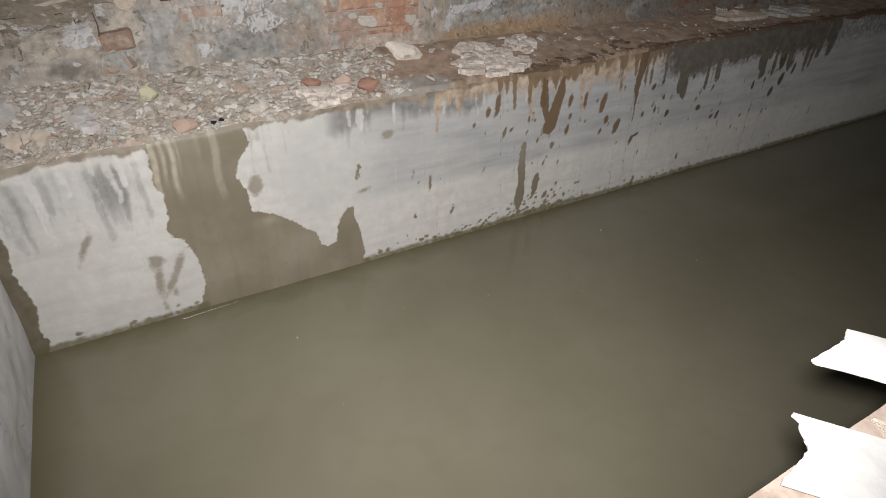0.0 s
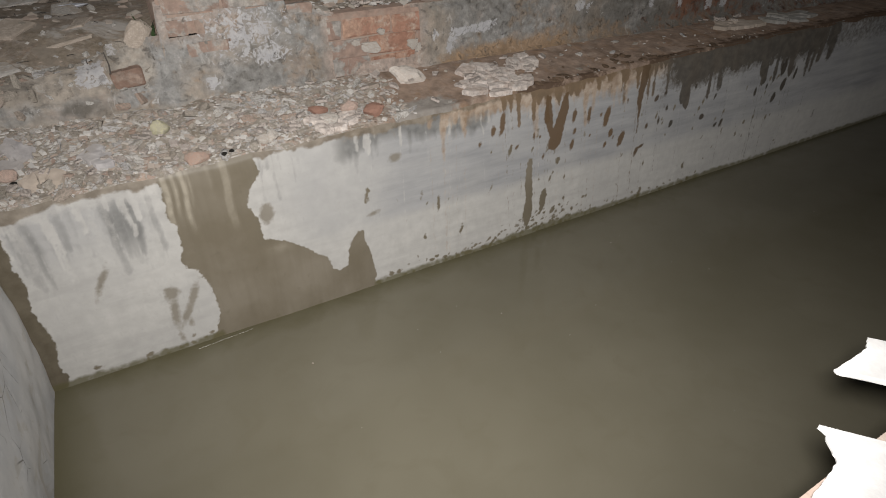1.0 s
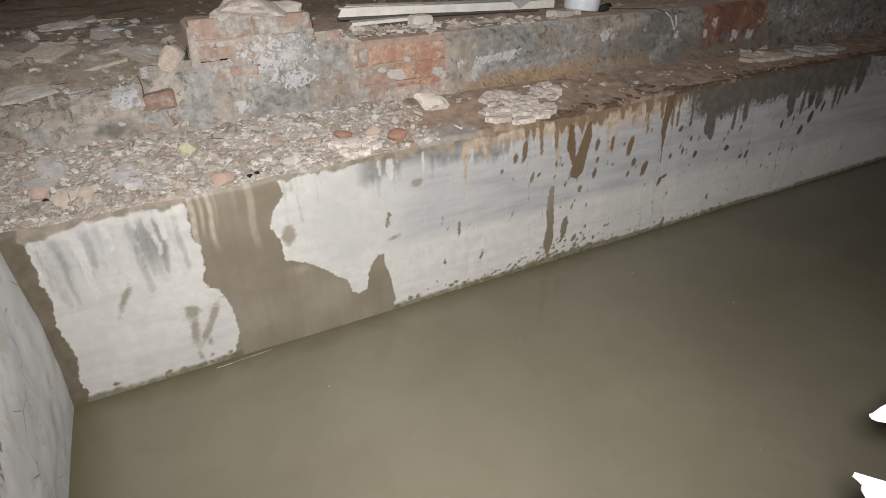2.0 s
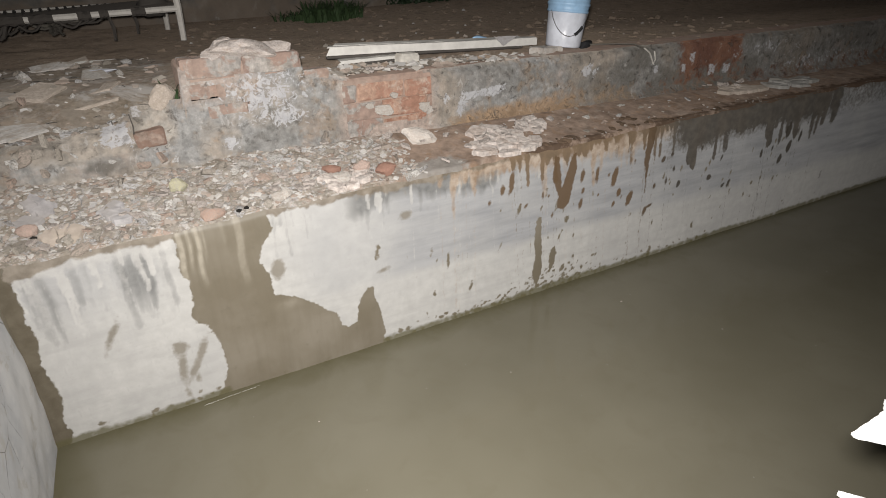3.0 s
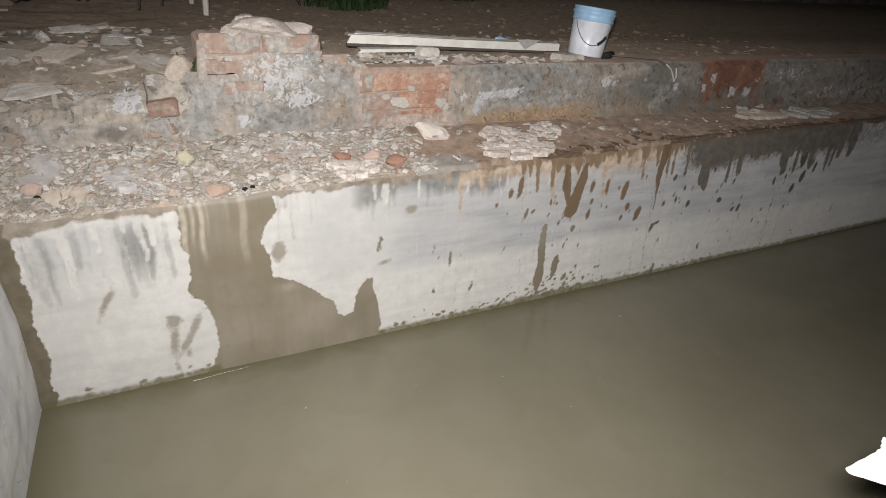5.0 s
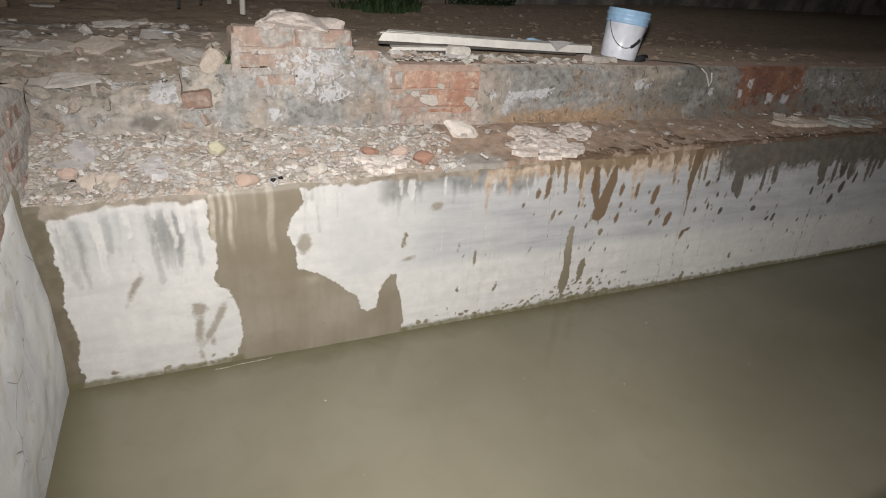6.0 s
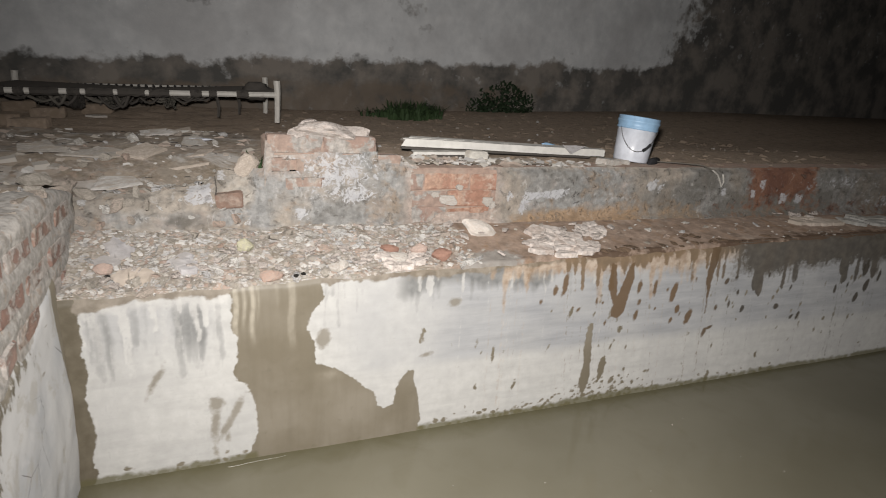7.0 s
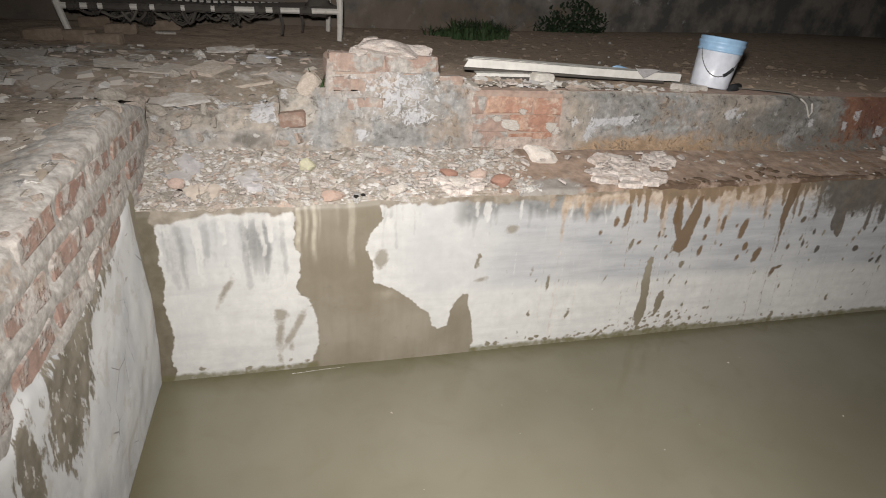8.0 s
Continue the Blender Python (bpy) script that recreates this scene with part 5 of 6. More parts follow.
def torn_sheet(name, corner, along, across, length, notch, seed, label):
    """A stiff white sheet that juts over the edge: one torn end, a bent-down lip, its far end on the bank."""
    nx, ny = 30, 26
    c, u, w = Vector(corner), Vector(along).normalized(), Vector(across)
    verts, faces = [], []
    for layer in (0, 1):
        for i in range(nx + 1):
            for j in range(ny + 1):
                f, v = i / nx, 1.10 * j / ny
                tear = np.interp(v, *notch) + 0.007 * (float(fractal(v * 16 + seed, 1.5, 0.0, 3, 0.7)) - 0.5)
                p = c + w * min(v, 1.0) + u * (f * length + tear * (1 - f) ** 3)
                p.z += -0.045 * max(v - 1.0, 0) - (c.z - 0.993) * f ** 1.5 + 0.010 * math.sin(3.0 * f + 2.2 * v + seed) * f * (1 - f) + 0.004 * (1 - f) * math.cos(3.1 * v)
                p += 0.004 * (float(fractal(f * 9, 2.0 + seed)) - 0.5) * w.normalized() * (1 if j in (0, ny) else 0)
                verts.append((p.x, p.y, p.z - (0.0 if layer else 0.003)))
    k = ny + 1
    half = (nx + 1) * k
    for i in range(nx):
        for j in range(ny):
            a = i * k + j
            faces.append((a, a + 1, a + k + 1, a + k))
            faces.append((half + a, half + a + k, half + a + k + 1, half + a + 1))
    border = [i * k for i in range(nx + 1)] + [nx * k + j for j in range(1, k)] + [i * k + ny for i in range(nx - 1, -1, -1)] + [j for j in range(ny - 1, 0, -1)]
    for a, b in zip(border, border[1:] + border[:1]):
        faces.append((a, b, half + b, half + a))
    return tagged(solid(name, verts, faces, M_PAPER), label, "board sheet", "torn sheets on the bank")


def charpai(at):
    """A low rope bed: painted rails wound with rope, stout legs, sagging web, a bundled cloth."""
    root = empty("rope_bed", at)
    tagged(root, "old wooden rope bed with chipped white paint and dark webbing", "bed")
    L, W, H = 1.78, 0.82, 0.20
    rnd = random.Random(21)
    for k, (x, y) in enumerate(((0, 0), (L, 0), (0, W), (L, W))):
        bm = bmesh.new()
        lean = -0.04 if x == 0 else 0.01
        tube(bm, [(x + lean * 0, y, 0.30), (x + lean * 0.2, y, 0.22), (x - lean * 0.3, y, 0.12), (x - lean, y, 0.0)], 0.024, 8, 0.8)
        part("leg", bm, M_BEDPAINT, root)
    for nm, a, b in (("front_rail", (0, 0, H), (L, 0, H)), ("back_rail", (0, W, H), (L, W, H)), ("end_rail", (0, 0, H), (0, W, H)), ("end_rail", (L, 0, H), (L, W, H))):
        bm = bmesh.new()
        tube(bm, [a, b], 0.020, 8)
        part(nm, bm, M_BEDPAINT, root)
    # rope windings leave short painted gaps along the front rail
    x = 0.05
    while x < L - 0.08:
        run = rnd.uniform(0.05, 0.20)
        bm = bmesh.new()
        pts = [(x + run * k / 6, 0, H) for k in range(7)]
        tube(bm, pts, 0.027, 8)
        for v in bm.verts:
            v.co += Vector((0, rnd.uniform(-0.004, 0.004), rnd.uniform(-0.005, 0.003)))
        part("rope_winding", bm, M_ROPE, root)
        x += run + rnd.choice((0.02, 0.025, 0.03, 0.045, 0.13))
    # the web of crossing strands
    for k in range(34):
        x = 0.03 + (L - 0.06) * k / 33
        part("strand", tube(bmesh.new(), [(x, 0.0, H + 0.012), (x + 0.02, W / 2, H - 0.02), (x, W, H + 0.012)], 0.012, 5), M_ROPE, root)
    for k in range(12):
        y = 0.05 + (W - 0.1) * k / 11
        part("cross_strand", tube(bmesh.new(), [(0, y, H + 0.02), (L / 2, y, H - 0.01), (L, y, H + 0.02)], 0.013, 5), M_ROPE, root)
    # slack loops and ragged cloth that hang under the web
    for k in range(44):
        x0, y0 = rnd.uniform(0.06, 1.15), rnd.uniform(0.03, 0.45)
        w, d = rnd.uniform(0.05, 0.26), rnd.uniform(0.02, 0.075) * (0.5 + 0.9 * math.sin(math.pi * min(1, x0 / 1.2)))
        pts = [(x0 + w * q / 6, y0 + 0.01 * math.sin(q), H - 0.01 - d * math.sin(math.pi * q / 6) - rnd.uniform(0, 0.006)) for q in range(7)]
        part("slack_rope", tube(bmesh.new(), pts, rnd.uniform(0.006, 0.014), 5), M_ROPE if k % 3 else M_FRAYED, root)
    for k in range(16):
        x0, y0, w, d = rnd.uniform(0.10, 1.05), rnd.uniform(0.04, 0.4), rnd.uniform(0.03, 0.10), rnd.uniform(0.03, 0.11)
        bm = bmesh.new()
        rows = [[bm.verts.new((x0 + w * i / 4 + 0.012 * math.sin(3 * j + k), y0 + 0.008 * math.sin(2.3 * i + j), H - 0.01 - d * j / 4 * rnd.uniform(0.8, 1.1))) for i in range(5)] for j in range(5)]
        for a, b in zip(rows, rows[1:]):
            for c in range(4):
                bm.faces.new((a[c], a[c + 1], b[c + 1], b[c]))
        bmesh.ops.solidify(bm, geom=list(bm.faces), thickness=0.005)
        part("hanging_cloth", bm, M_ROPE if k % 2 else M_FRAYED, root, "ragged dark cloth")
    for x0, y0 in ((1.36, 0.05), (1.52, 0.35)):
        bm = bmesh.new()
        tube(bm, [(x0, y0, H), (x0 + 0.015, y0, H - 0.09), (x0 + 0.005, y0, 0.035)], 0.011, 5)
        part("hanging_strap", bm, M_ROPE, root)
    return root


def tuft(name, at, count, tall, wide, seed, material, label, leafy=False):
    rnd = random.Random(seed)
    verts, faces = [], []
    for _ in range(count):
        a, r = rnd.uniform(0, 6.283), wide * rnd.random() ** 0.6
        bx, by = r * math.cos(a), r * math.sin(a) * 0.5
        h, w = tall * rnd.uniform(0.35, 1.0), rnd.uniform(0.005, 0.013)
        bz = 0.0
        if leafy:
            bz = tall * rnd.random() ** 1.3 * (1 - 0.5 * r / wide)
            h, w = rnd.uniform(0.03, 0.07), rnd.uniform(0.010, 0.020)
        lean = rnd.uniform(0.2, 0.8) * h * (2.0 if leafy else 1.0)
        b = rnd.uniform(0, 6.283)
        dx, dy = math.cos(b), math.sin(b)
        base = len(verts)
        for s, ww in ((0, 1), (0.5, 0.9), (1, 0.1)):
            cx, cy, cz = bx + dx * lean * s * s, by + dy * lean * s * s, bz + h * s * (1 - 0.25 * s)
            verts += [(cx - dy * w * ww, cy + dx * w * ww, cz), (cx + dy * w * ww, cy - dx * w * ww, cz)]
        faces += [(base, base + 1, base + 3, base + 2), (base + 2, base + 3, base + 5, base + 4)]
    ob = solid(name, verts, faces, material)
    ob.matrix_basis = at
    return tagged(ob, label, "plant", kind="stuff")


def single(name, me, m, label, cat="stone", group=""):
    ob = new(name, me)
    ob.matrix_basis = m
    return tagged(ob, label, cat, group)


# bucket and what lies round it
bucket(pose(2.775, 0.66, 1.118, 0, 6, 0) @ pose(0, 0, 0, 0, 0, -60) @ Matrix.Diagonal((0.84, 0.84, 1.02, 1)))
crumpled("black_rag", 31, M_BLACK, 0.16, 0.07, 0.045, "small black rag lying against the bucket", "cloth", pose(2.895, 0.60, 1.115, 0, 0, 25))
# a stone-coated slab stands in for the thin pale flap by the bucket
single("flat_stone", slab_mesh("flat_stone", 77, M_PALE, 0.16, 8), pose(2.60, 0.60, 1.105, 0, 3, 20) @ Matrix.Diagonal((0.26, 0.17, 0.2, 1)), "thin pale flap beside the bucket, built as a slab")
board_strip(pose(1.385, 0.70, 1.175, 0, 1.9, 0), 1.24, 0.03, 0.036, 0.004)
board_strip(pose(1.43, 0.715, 1.186, 0, 2.1, 0.3), 1.10, 0.03, 0.028, 0.006, label="second pale cardboard strip nested in the first")
board_strip(pose(1.43, 0.66, 1.137, 0, -0.2, 1.5), 0.34, 0.05, 0.012, 0.004, label="short pale strip of board under the longer ones")
bm = bmesh.new()
box(bm, 0.11, 0.08, 0.055, (0, 0, 0.0275), bevel=0.012)
ob = part("rubble_block", bm, M_MORTAR, None)
ob.matrix_basis = pose(1.765, 0.62, 1.112, 0, 2, 8)
tagged(ob, "pale mortar block propping the board strips", "block")
crumpled("blue_scrap", 35, M_BLUE, 0.09, 0.05, 0.03, "scrap of pale blue plastic on the boards", "plastic scrap", pose(2.28, 0.77, 1.178, 0, 0, 10))
bm = bmesh.new()
tube(bm, [(2.90, 0.57, 1.128), (3.0, 0.46, 1.135), (3.07, 0.40, 1.135), (3.14, 0.375, 1.11)], 0.0032, 6)
cord = tagged(part("cord", bm, M_FRAYED, None), "grey cord hooked over the low wall's edge", "cord")
# the cord's end loop, in a paler coat that paints its highlight
bm = bmesh.new()
tube(bm, [(3.13, 0.378, 1.112), (3.165, 0.366, 1.085), (3.185, 0.362, 1.05), (3.20, 0.360, 1.02), (3.215, 0.362, 1.045), (3.20, 0.364, 1.09)], 0.0042, 6)
part("loop", bm, M_JOINT, cord, "end loop of the cord, its highlight painted in pale grey")

# the pier's broken cap
for k, (x, y, z, sx, sy, sz, rz, me_seed) in enumerate([(0.97, 0.50, 1.235, 0.30, 0.24, 0.12, 10, 81), (0.84, 0.46, 1.235, 0.11, 0.10, 0.06, 40, 82), (1.09, 0.49, 1.238, 0.15, 0.09, 0.07, -35, 83), (0.90, 0.55, 1.25, 0.20, 0.14, 0.10, 70, 84)]):
    single("mortar_lump", stone_mesh("mortar_lump", me_seed, M_CRUST, (1, 1, 0.9), 0.45, 3, 0.55), pose(x, y, z, 0, 0, rz) @ Matrix.Diagonal((sx, sy, sz, 1)), "pale broken mortar lump crowning the brick pier", "mortar lump", "pier cap lumps")

single("plaster_lump", stone_mesh("plaster_lump", 121, M_SLAB, (1, 0.8, 1), 0.4, 2, 0.6), pose(0.635, 0.50, 1.085, 8, -14, 30) @ Matrix.Diagonal((0.13, 0.11, 0.10, 1)), "grey broken plaster lump leaning beside the pier", "plaster lump")

# rope bed, bricks under it, stick
charpai(pose(-0.83, 2.36, 1.062, 0, -1.6, 1.5))
rnd = random.Random(9)
loose = brick_mesh("loose_brick", 90, M_CLOD, 0.20, 0.105, 0.07)
for x, y, rz in ((-0.70, 2.18, 8), (-0.51, 1.99, -5), (-0.55, 2.62, 4), (-0.80, 2.95, 14), (-0.86, 2.05, 30), (-0.30, 2.9, 0)):
    single("loose_brick", loose, pose(x, y, float(yard_z(x, y)) + 0.03, 3, -4, rz), "worn earth-stained brick lying under the rope bed", "brick", "bricks under the bed")
single("pale_scrap", slab_mesh("pale_scrap", 78, M_PALE, 0.12, 7), pose(-0.27, 2.6, float(yard_z(-0.27, 2.6)), 0, 0, 10) @ Matrix.Diagonal((0.17, 0.08, 0.12, 1)), "thin pale scrap lying under the rope bed", "scrap")
bm = bmesh.new()
tube(bm, [(0.18, 1.60, 1.098), (0.33, 1.72, 1.105), (0.50, 1.85, 1.09)], 0.011, 6, 0.7)
tagged(part("stick", bm, M_CARD, None), "thin bleached stick lying on the debris", "stick")

crumpled("cloth_bundle", 47, M_ROPE, 0.24, 0.18, 0.13, "dark crumpled cloth bundle lying on the rope bed", "cloth", pose(0.80, 2.60, 1.30, 0, 0, 15))

# loose stones that stand out on the ledge
for name, x, y, sx, sy, sz, rz, mat_, seed, label in [
        ("yellow_stone", 0.605, 0.205, 0.07, 0.06, 0.06, 20, M_YELLOW, 102, "small pale yellow stone among the rubble"),
        ("red_chip", 1.185, 0.165, 0.085, 0.05, 0.04, -15, M_RED, 103, "broken red brick chip among the rubble"),
        ("pink_stone", 0.685, 0.015, 0.085, 0.06, 0.05, 0, M_PINK, 104, "flat pink brick stone at the rim"),
        ("orange_lump", 0.12, 0.13, 0.07, 0.05, 0.05, 0, M_PINK, 106, "orange clay lump among the rubble"),
        ("red_brick_end", 1.385, 0.07, 0.10, 0.09, 0.06, 4, M_RED, 107, "red brick end bedded in the ledge"),
        ("pink_brick_end", 1.30, 0.12, 0.08, 0.07, 0.055, 10, M_PINK, 108, "pinkish brick end bedded in the ledge"),
        ("white_chip", 0.955, 0.03, 0.07, 0.05, 0.05, 70, M_PALE, 109, "chalky white chip at the tank rim"),
        ("white_chip", 1.20, 0.095, 0.11, 0.07, 0.05, -10, M_PALE, 110, "chalky white lump among the rubble"),
        ("white_chip", 0.92, 0.02, 0.06, 0.05, 0.045, 0, M_PALE, 111, "chalky white chip at the tank rim")]:
    single(name, stone_mesh(name, seed, mat_, (1, 1, 1), 0.35, 2, 0.5), pose(x, y, ledge_z(x, y) + 0.006, 0, 0, rz) @ Matrix.Diagonal((sx, sy, sz, 1)), label)


def clipped(poly, px, py, nx, ny):
    """The part of a convex outline on the side of a line that its normal points away from."""
    out = []
    for (ax, ay), (bx, by) in zip(poly, poly[1:] + poly[:1]):
        da, db = (ax - px) * nx + (ay - py) * ny, (bx - px) * nx + (by - py) * ny
        if da <= 0:
            out.append((ax, ay))
        if da * db < 0:
            f = da / (da - db)
            out.append((ax + f * (bx - ax), ay + f * (by - ay)))
    return out


def plaster_sheet(cx, cy, rx, ry, count, seed, label, coat=None, thick=0.014, lift=0.6):
    """A fallen sheet of plaster, cracked into plates that lie at slightly different tilts."""
    r = random.Random(seed)
    seeds = []
    while len(seeds) < count:
        a, d = r.uniform(0, 6.283), math.sqrt(r.random())
        seeds.append((cx + rx * d * math.cos(a), cy + ry * d * math.sin(a)))
    verts, faces = [], []
    for k, (sx, sy) in enumerate(seeds):
        e = 0.62 * math.sqrt(rx * ry * 3.14 / count) * 1.5
        poly = [(sx + e * r.uniform(0.8, 1.35) * math.cos(a), sy + e * 0.9 * r.uniform(0.8, 1.3) * math.sin(a)) for a in [j * 6.283 / 5 + r.uniform(0, 0.8) for j in range(5)]]
        for j, (ox, oy) in enumerate(seeds):
            if j != k and len(poly) > 2:
                nx, ny = ox - sx, oy - sy
                poly = clipped(poly, (sx + ox) / 2 - 0.0012 * nx / math.hypot(nx, ny), (sy + oy) / 2, nx, ny)
        if len(poly) < 3:
            continue
        ring = []
        for (ax, ay), (bx, by) in zip(poly, poly[1:] + poly[:1]):
            cuts = max(1, int(math.hypot(bx - ax, by - ay) / 0.012))
            for i in range(cuts):
                f = i / cuts
                j = 0.0022 if i else 0.0008
                ring.append((ax + f * (bx - ax) + r.uniform(-j, j), ay + f * (by - ay) + r.uniform(-j, j)))
        n, base = len(ring), len(verts)
        tx, ty, up = r.uniform(-0.12, 0.12), r.uniform(-0.16, 0.04), r.uniform(0.3, 1.0) * lift * thick
        ground = lambda x, y: ledge_z(x, min(max(y, 0.005), 0.40))
        for inset, h in ((1.0, -0.012), (1.0, 0.75 * thick), (0.93, thick)):
            for x, y in ring:
                x, y = sx + inset * (x - sx), sy + inset * (y - sy)
                verts.append((x, y, ground(x, y) + up + h + tx * (x - sx) + ty * (y - sy) + r.uniform(-0.0008, 0.0008)))
        verts.append((sx, sy, ground(sx, sy) + up + 1.05 * thick))
        for k0 in (0, n):
            faces += [(base + k0 + i, base + k0 + (i + 1) % n, base + k0 + n + (i + 1) % n, base + k0 + n + i) for i in range(n)]
        faces += [(base + 2 * n + i, base + 2 * n + (i + 1) % n, base + 3 * n) for i in range(n)]
    ob = solid("plaster_flake", verts, faces, coat or M_CRUST)
    return tagged(ob, label, "plaster flake", "plaster flakes on the ledge")


plaster_sheet(2.00, 0.145, 0.19, 0.14, 24, 4, "broad pale plaster sheet fallen and cracked on the ledge", None, 0.009, 1.2)
plaster_sheet(2.24, 0.22, 0.06, 0.06, 4, 9, "small pale plaster flake beside the broad sheet", None, 0.02)
plaster_sheet(1.22, 0.07, 0.10, 0.05, 9, 14, "chalky lime crust among the rubble", M_CRUST, 0.012)
plaster_sheet(0.42, 0.155, 0.05, 0.045, 3, 19, "flat lilac-grey plaster piece lying in the rubble", M_LILAC, 0.010)
plaster_sheet(0.21, 0.10, 0.045, 0.035, 3, 23, "flat grey plaster piece lying in the rubble", M_SLAB, 0.012)
plaster_sheet(0.13, 0.23, 0.05, 0.04, 4, 24, "flat grey plaster piece lying by the corner", M_LILAC, 0.010)
plaster_sheet(3.86, 0.24, 0.17, 0.07, 8, 61, "pale lime crust at the low wall's foot", M_SLAB, 0.010)
plaster_sheet(4.35, 0.22, 0.24, 0.09, 10, 66, "broken lime crust at the low wall's foot", M_BED, 0.010)
single("long_pale_stone", stone_mesh("long_pale_stone", 105, M_BONE, (1, 1, 1), 0.30, 3, 0.35), pose(1.65, 0.265, 0.832, 0, 26, 6) @ Matrix.Diagonal((0.215, 0.06, 0.08, 1)), "long pale smooth stone tilted on the muddy ledge", "stone")
for x, z, sx, sz in ((1.545, 0.957, 0.12, 0.055), (1.75, 0.955, 0.06, 0.075), (1.60, 1.02, 0.05, 0.03), (1.47, 0.985, 0.05, 0.03), (1.78, 0.93, 0.04, 0.05)):
    reuse("lime_splash", slab_mesh("lime_splash", int(x * 100), M_PALE, 0.3, 11), PLINTH, pose(x, PLINTH_Y + 0.008, z, 90, 12, 0) @ Matrix.Diagonal((sx, sz, 0.05, 1)))
for x, y in ((0.775, 0.004), (0.80, 0.0), (0.135, 0.10)):
    single("dark_pebble", stone_mesh("dark_pebble", int(x * 999), M_HOLE, (1, 1, 0.7), 0.6, 1), pose(x, y, ledge_z(x, y) + 0.008) @ Matrix.Diagonal((0.028, 0.022, 0.02, 1)), "small black cinder at the tank rim", "cinder")

# torn sheets on the near bank
torn_sheet("torn_sheet", (1.138, -1.846, 1.01), (0.066, -0.075, 0), (-0.091, -0.050, 0), 0.34, ([0, 0.06, 0.10, 0.3, 0.48, 0.8, 1.0, 1.1], [0.0, -0.003, 0.006, 0.012, 0.022, 0.008, 0.0, 0.0]), 3, "torn white board sheet overhanging the near bank")
torn_sheet("torn_sheet", (1.321, -1.798, 1.03), (0.066, -0.075, 0), (-0.094, -0.008, 0), 0.34, ([0, 0.1, 0.3, 0.7, 1.0, 1.1], [0.0, 0.002, 0.010, 0.004, 0.0, 0.012]), 6, "narrow white board sheet jutting over the water")

crumpled("pale_blue_scrap", 52, M_WHITE, 0.12, 0.05, 0.02, "scrap of bluish white plastic among the debris", "plastic scrap", pose(0.43, 1.25, float(yard_z(0.43, 1.25)) + 0.005, 0, 0, 12))
tuft("pier_weed", pose(0.672, 0.53, 1.07), 16, 0.17, 0.025, 12, M_LEAF, "few thin green stalks against the brick pier")
single("board_flap", slab_mesh("board_flap", 79, M_LILAC, 0.05, 7), pose(2.40, 0.672, 1.172, 52, 2.2, 0) @ Matrix.Diagonal((0.26, 0.07, 0.08, 1)), "grey paper flap lying over the pale boards", "paper")

# plants by the far wall
for x, y, n, h, w, seed in ((2.22, 3.2, 260, 0.26, 0.2, 1), (2.0, 3.4, 90, 0.15, 0.2, 2), (2.45, 3.3, 160, 0.22, 0.16, 3)):
    tuft("grass_tuft", pose(x, y, float(yard_z(x, y)) - 0.01), n, h, w, seed, M_LEAF, "low green grass tuft on the bare yard")
for x, y, n, h, w, seed in ((3.62, 4.06, 900, 0.38, 0.40, 5), (3.3, 4.1, 420, 0.24, 0.26, 6)):
    tuft("weed_clump", pose(x, y, float(yard_z(x, y)) - 0.02), n, h, w, seed, M_LEAFDARK, "dark green weed clump against the boundary wall", True)

# ---------- pieces: bricks, rubble and debris ----------
side_bricks(WALL_SIDE)
plinth_bricks(PLINTH)
rnd = random.Random(14)
STONES = [stone_mesh("stone", 200 + k, M_STONE, (1, rnd.uniform(0.6, 0.9), rnd.uniform(0.5, 0.8)), 0.4, 1, 0.5) for k in range(12)]
FLATS = [slab_mesh("stone", 230 + k, M_STONE, rnd.uniform(0.25, 0.5), rnd.choice((4, 5, 5, 6, 7))) for k in range(12)]
for k in range(295):
    x = 1.55 * rnd.random() ** 0.9 if k < 260 else 1.3 + 2.6 * rnd.random()
    y = 0.36 * rnd.random() ** (1.5 if x < 0.7 else 0.9)
    s = rnd.choice((0.012, 0.016, 0.02, 0.022, 0.026, 0.03, 0.036, 0.045, 0.058)) * (1 if k < 260 else 0.7) * 1.15
    reuse("stone", rnd.choice(STONES + FLATS + FLATS), LEDGE, pose(x, y, ledge_z(x, y) - 0.15 * s, rnd.uniform(-24, 24), rnd.uniform(-24, 24), rnd.uniform(0, 360)) @ Matrix.Diagonal((s * rnd.uniform(0.9, 1.5), s, s * rnd.uniform(0.6, 1.0), 1)))
SLABS = [slab_mesh("slab", 300 + k, M_SLAB, rnd.uniform(0.12, 0.3), rnd.choice((6, 7, 8))) for k in range(10)]
for x, y, w, d, rz in ((-0.60, 1.15, 0.34, 0.30, 20), (-0.50, 1.02, 0.30, 0.26, 70), (-0.28, 0.86, 0.42, 0.30, 10), (-0.17, 1.0, 0.30, 0.24, 130), (0.14, 0.66, 0.34, 0.20, 40), (0.18, 0.92, 0.26, 0.22, 80), (0.0, 0.88, 0.30, 0.20, 200),
                       (0.21, 1.5, 0.22, 0.2, 0), (0.32, 1.75, 0.22, 0.2, 60), (-0.62, 0.78, 0.30, 0.24, 100), (0.42, 1.2, 0.22, 0.18, 30), (-0.42, 0.55, 0.26, 0.2, 150)):
    reuse("slab", rnd.choice(SLABS), GROUND, pose(x, y, float(yard_z(x, y)) + 0.004, 0, 0, 0) @ pose(0, 0, 0, rnd.uniform(4, 15), rnd.uniform(-5, 5), 0) @ pose(0, 0, 0, 0, 0, rz) @ Matrix.Diagonal((w, d, 0.06, 1)))
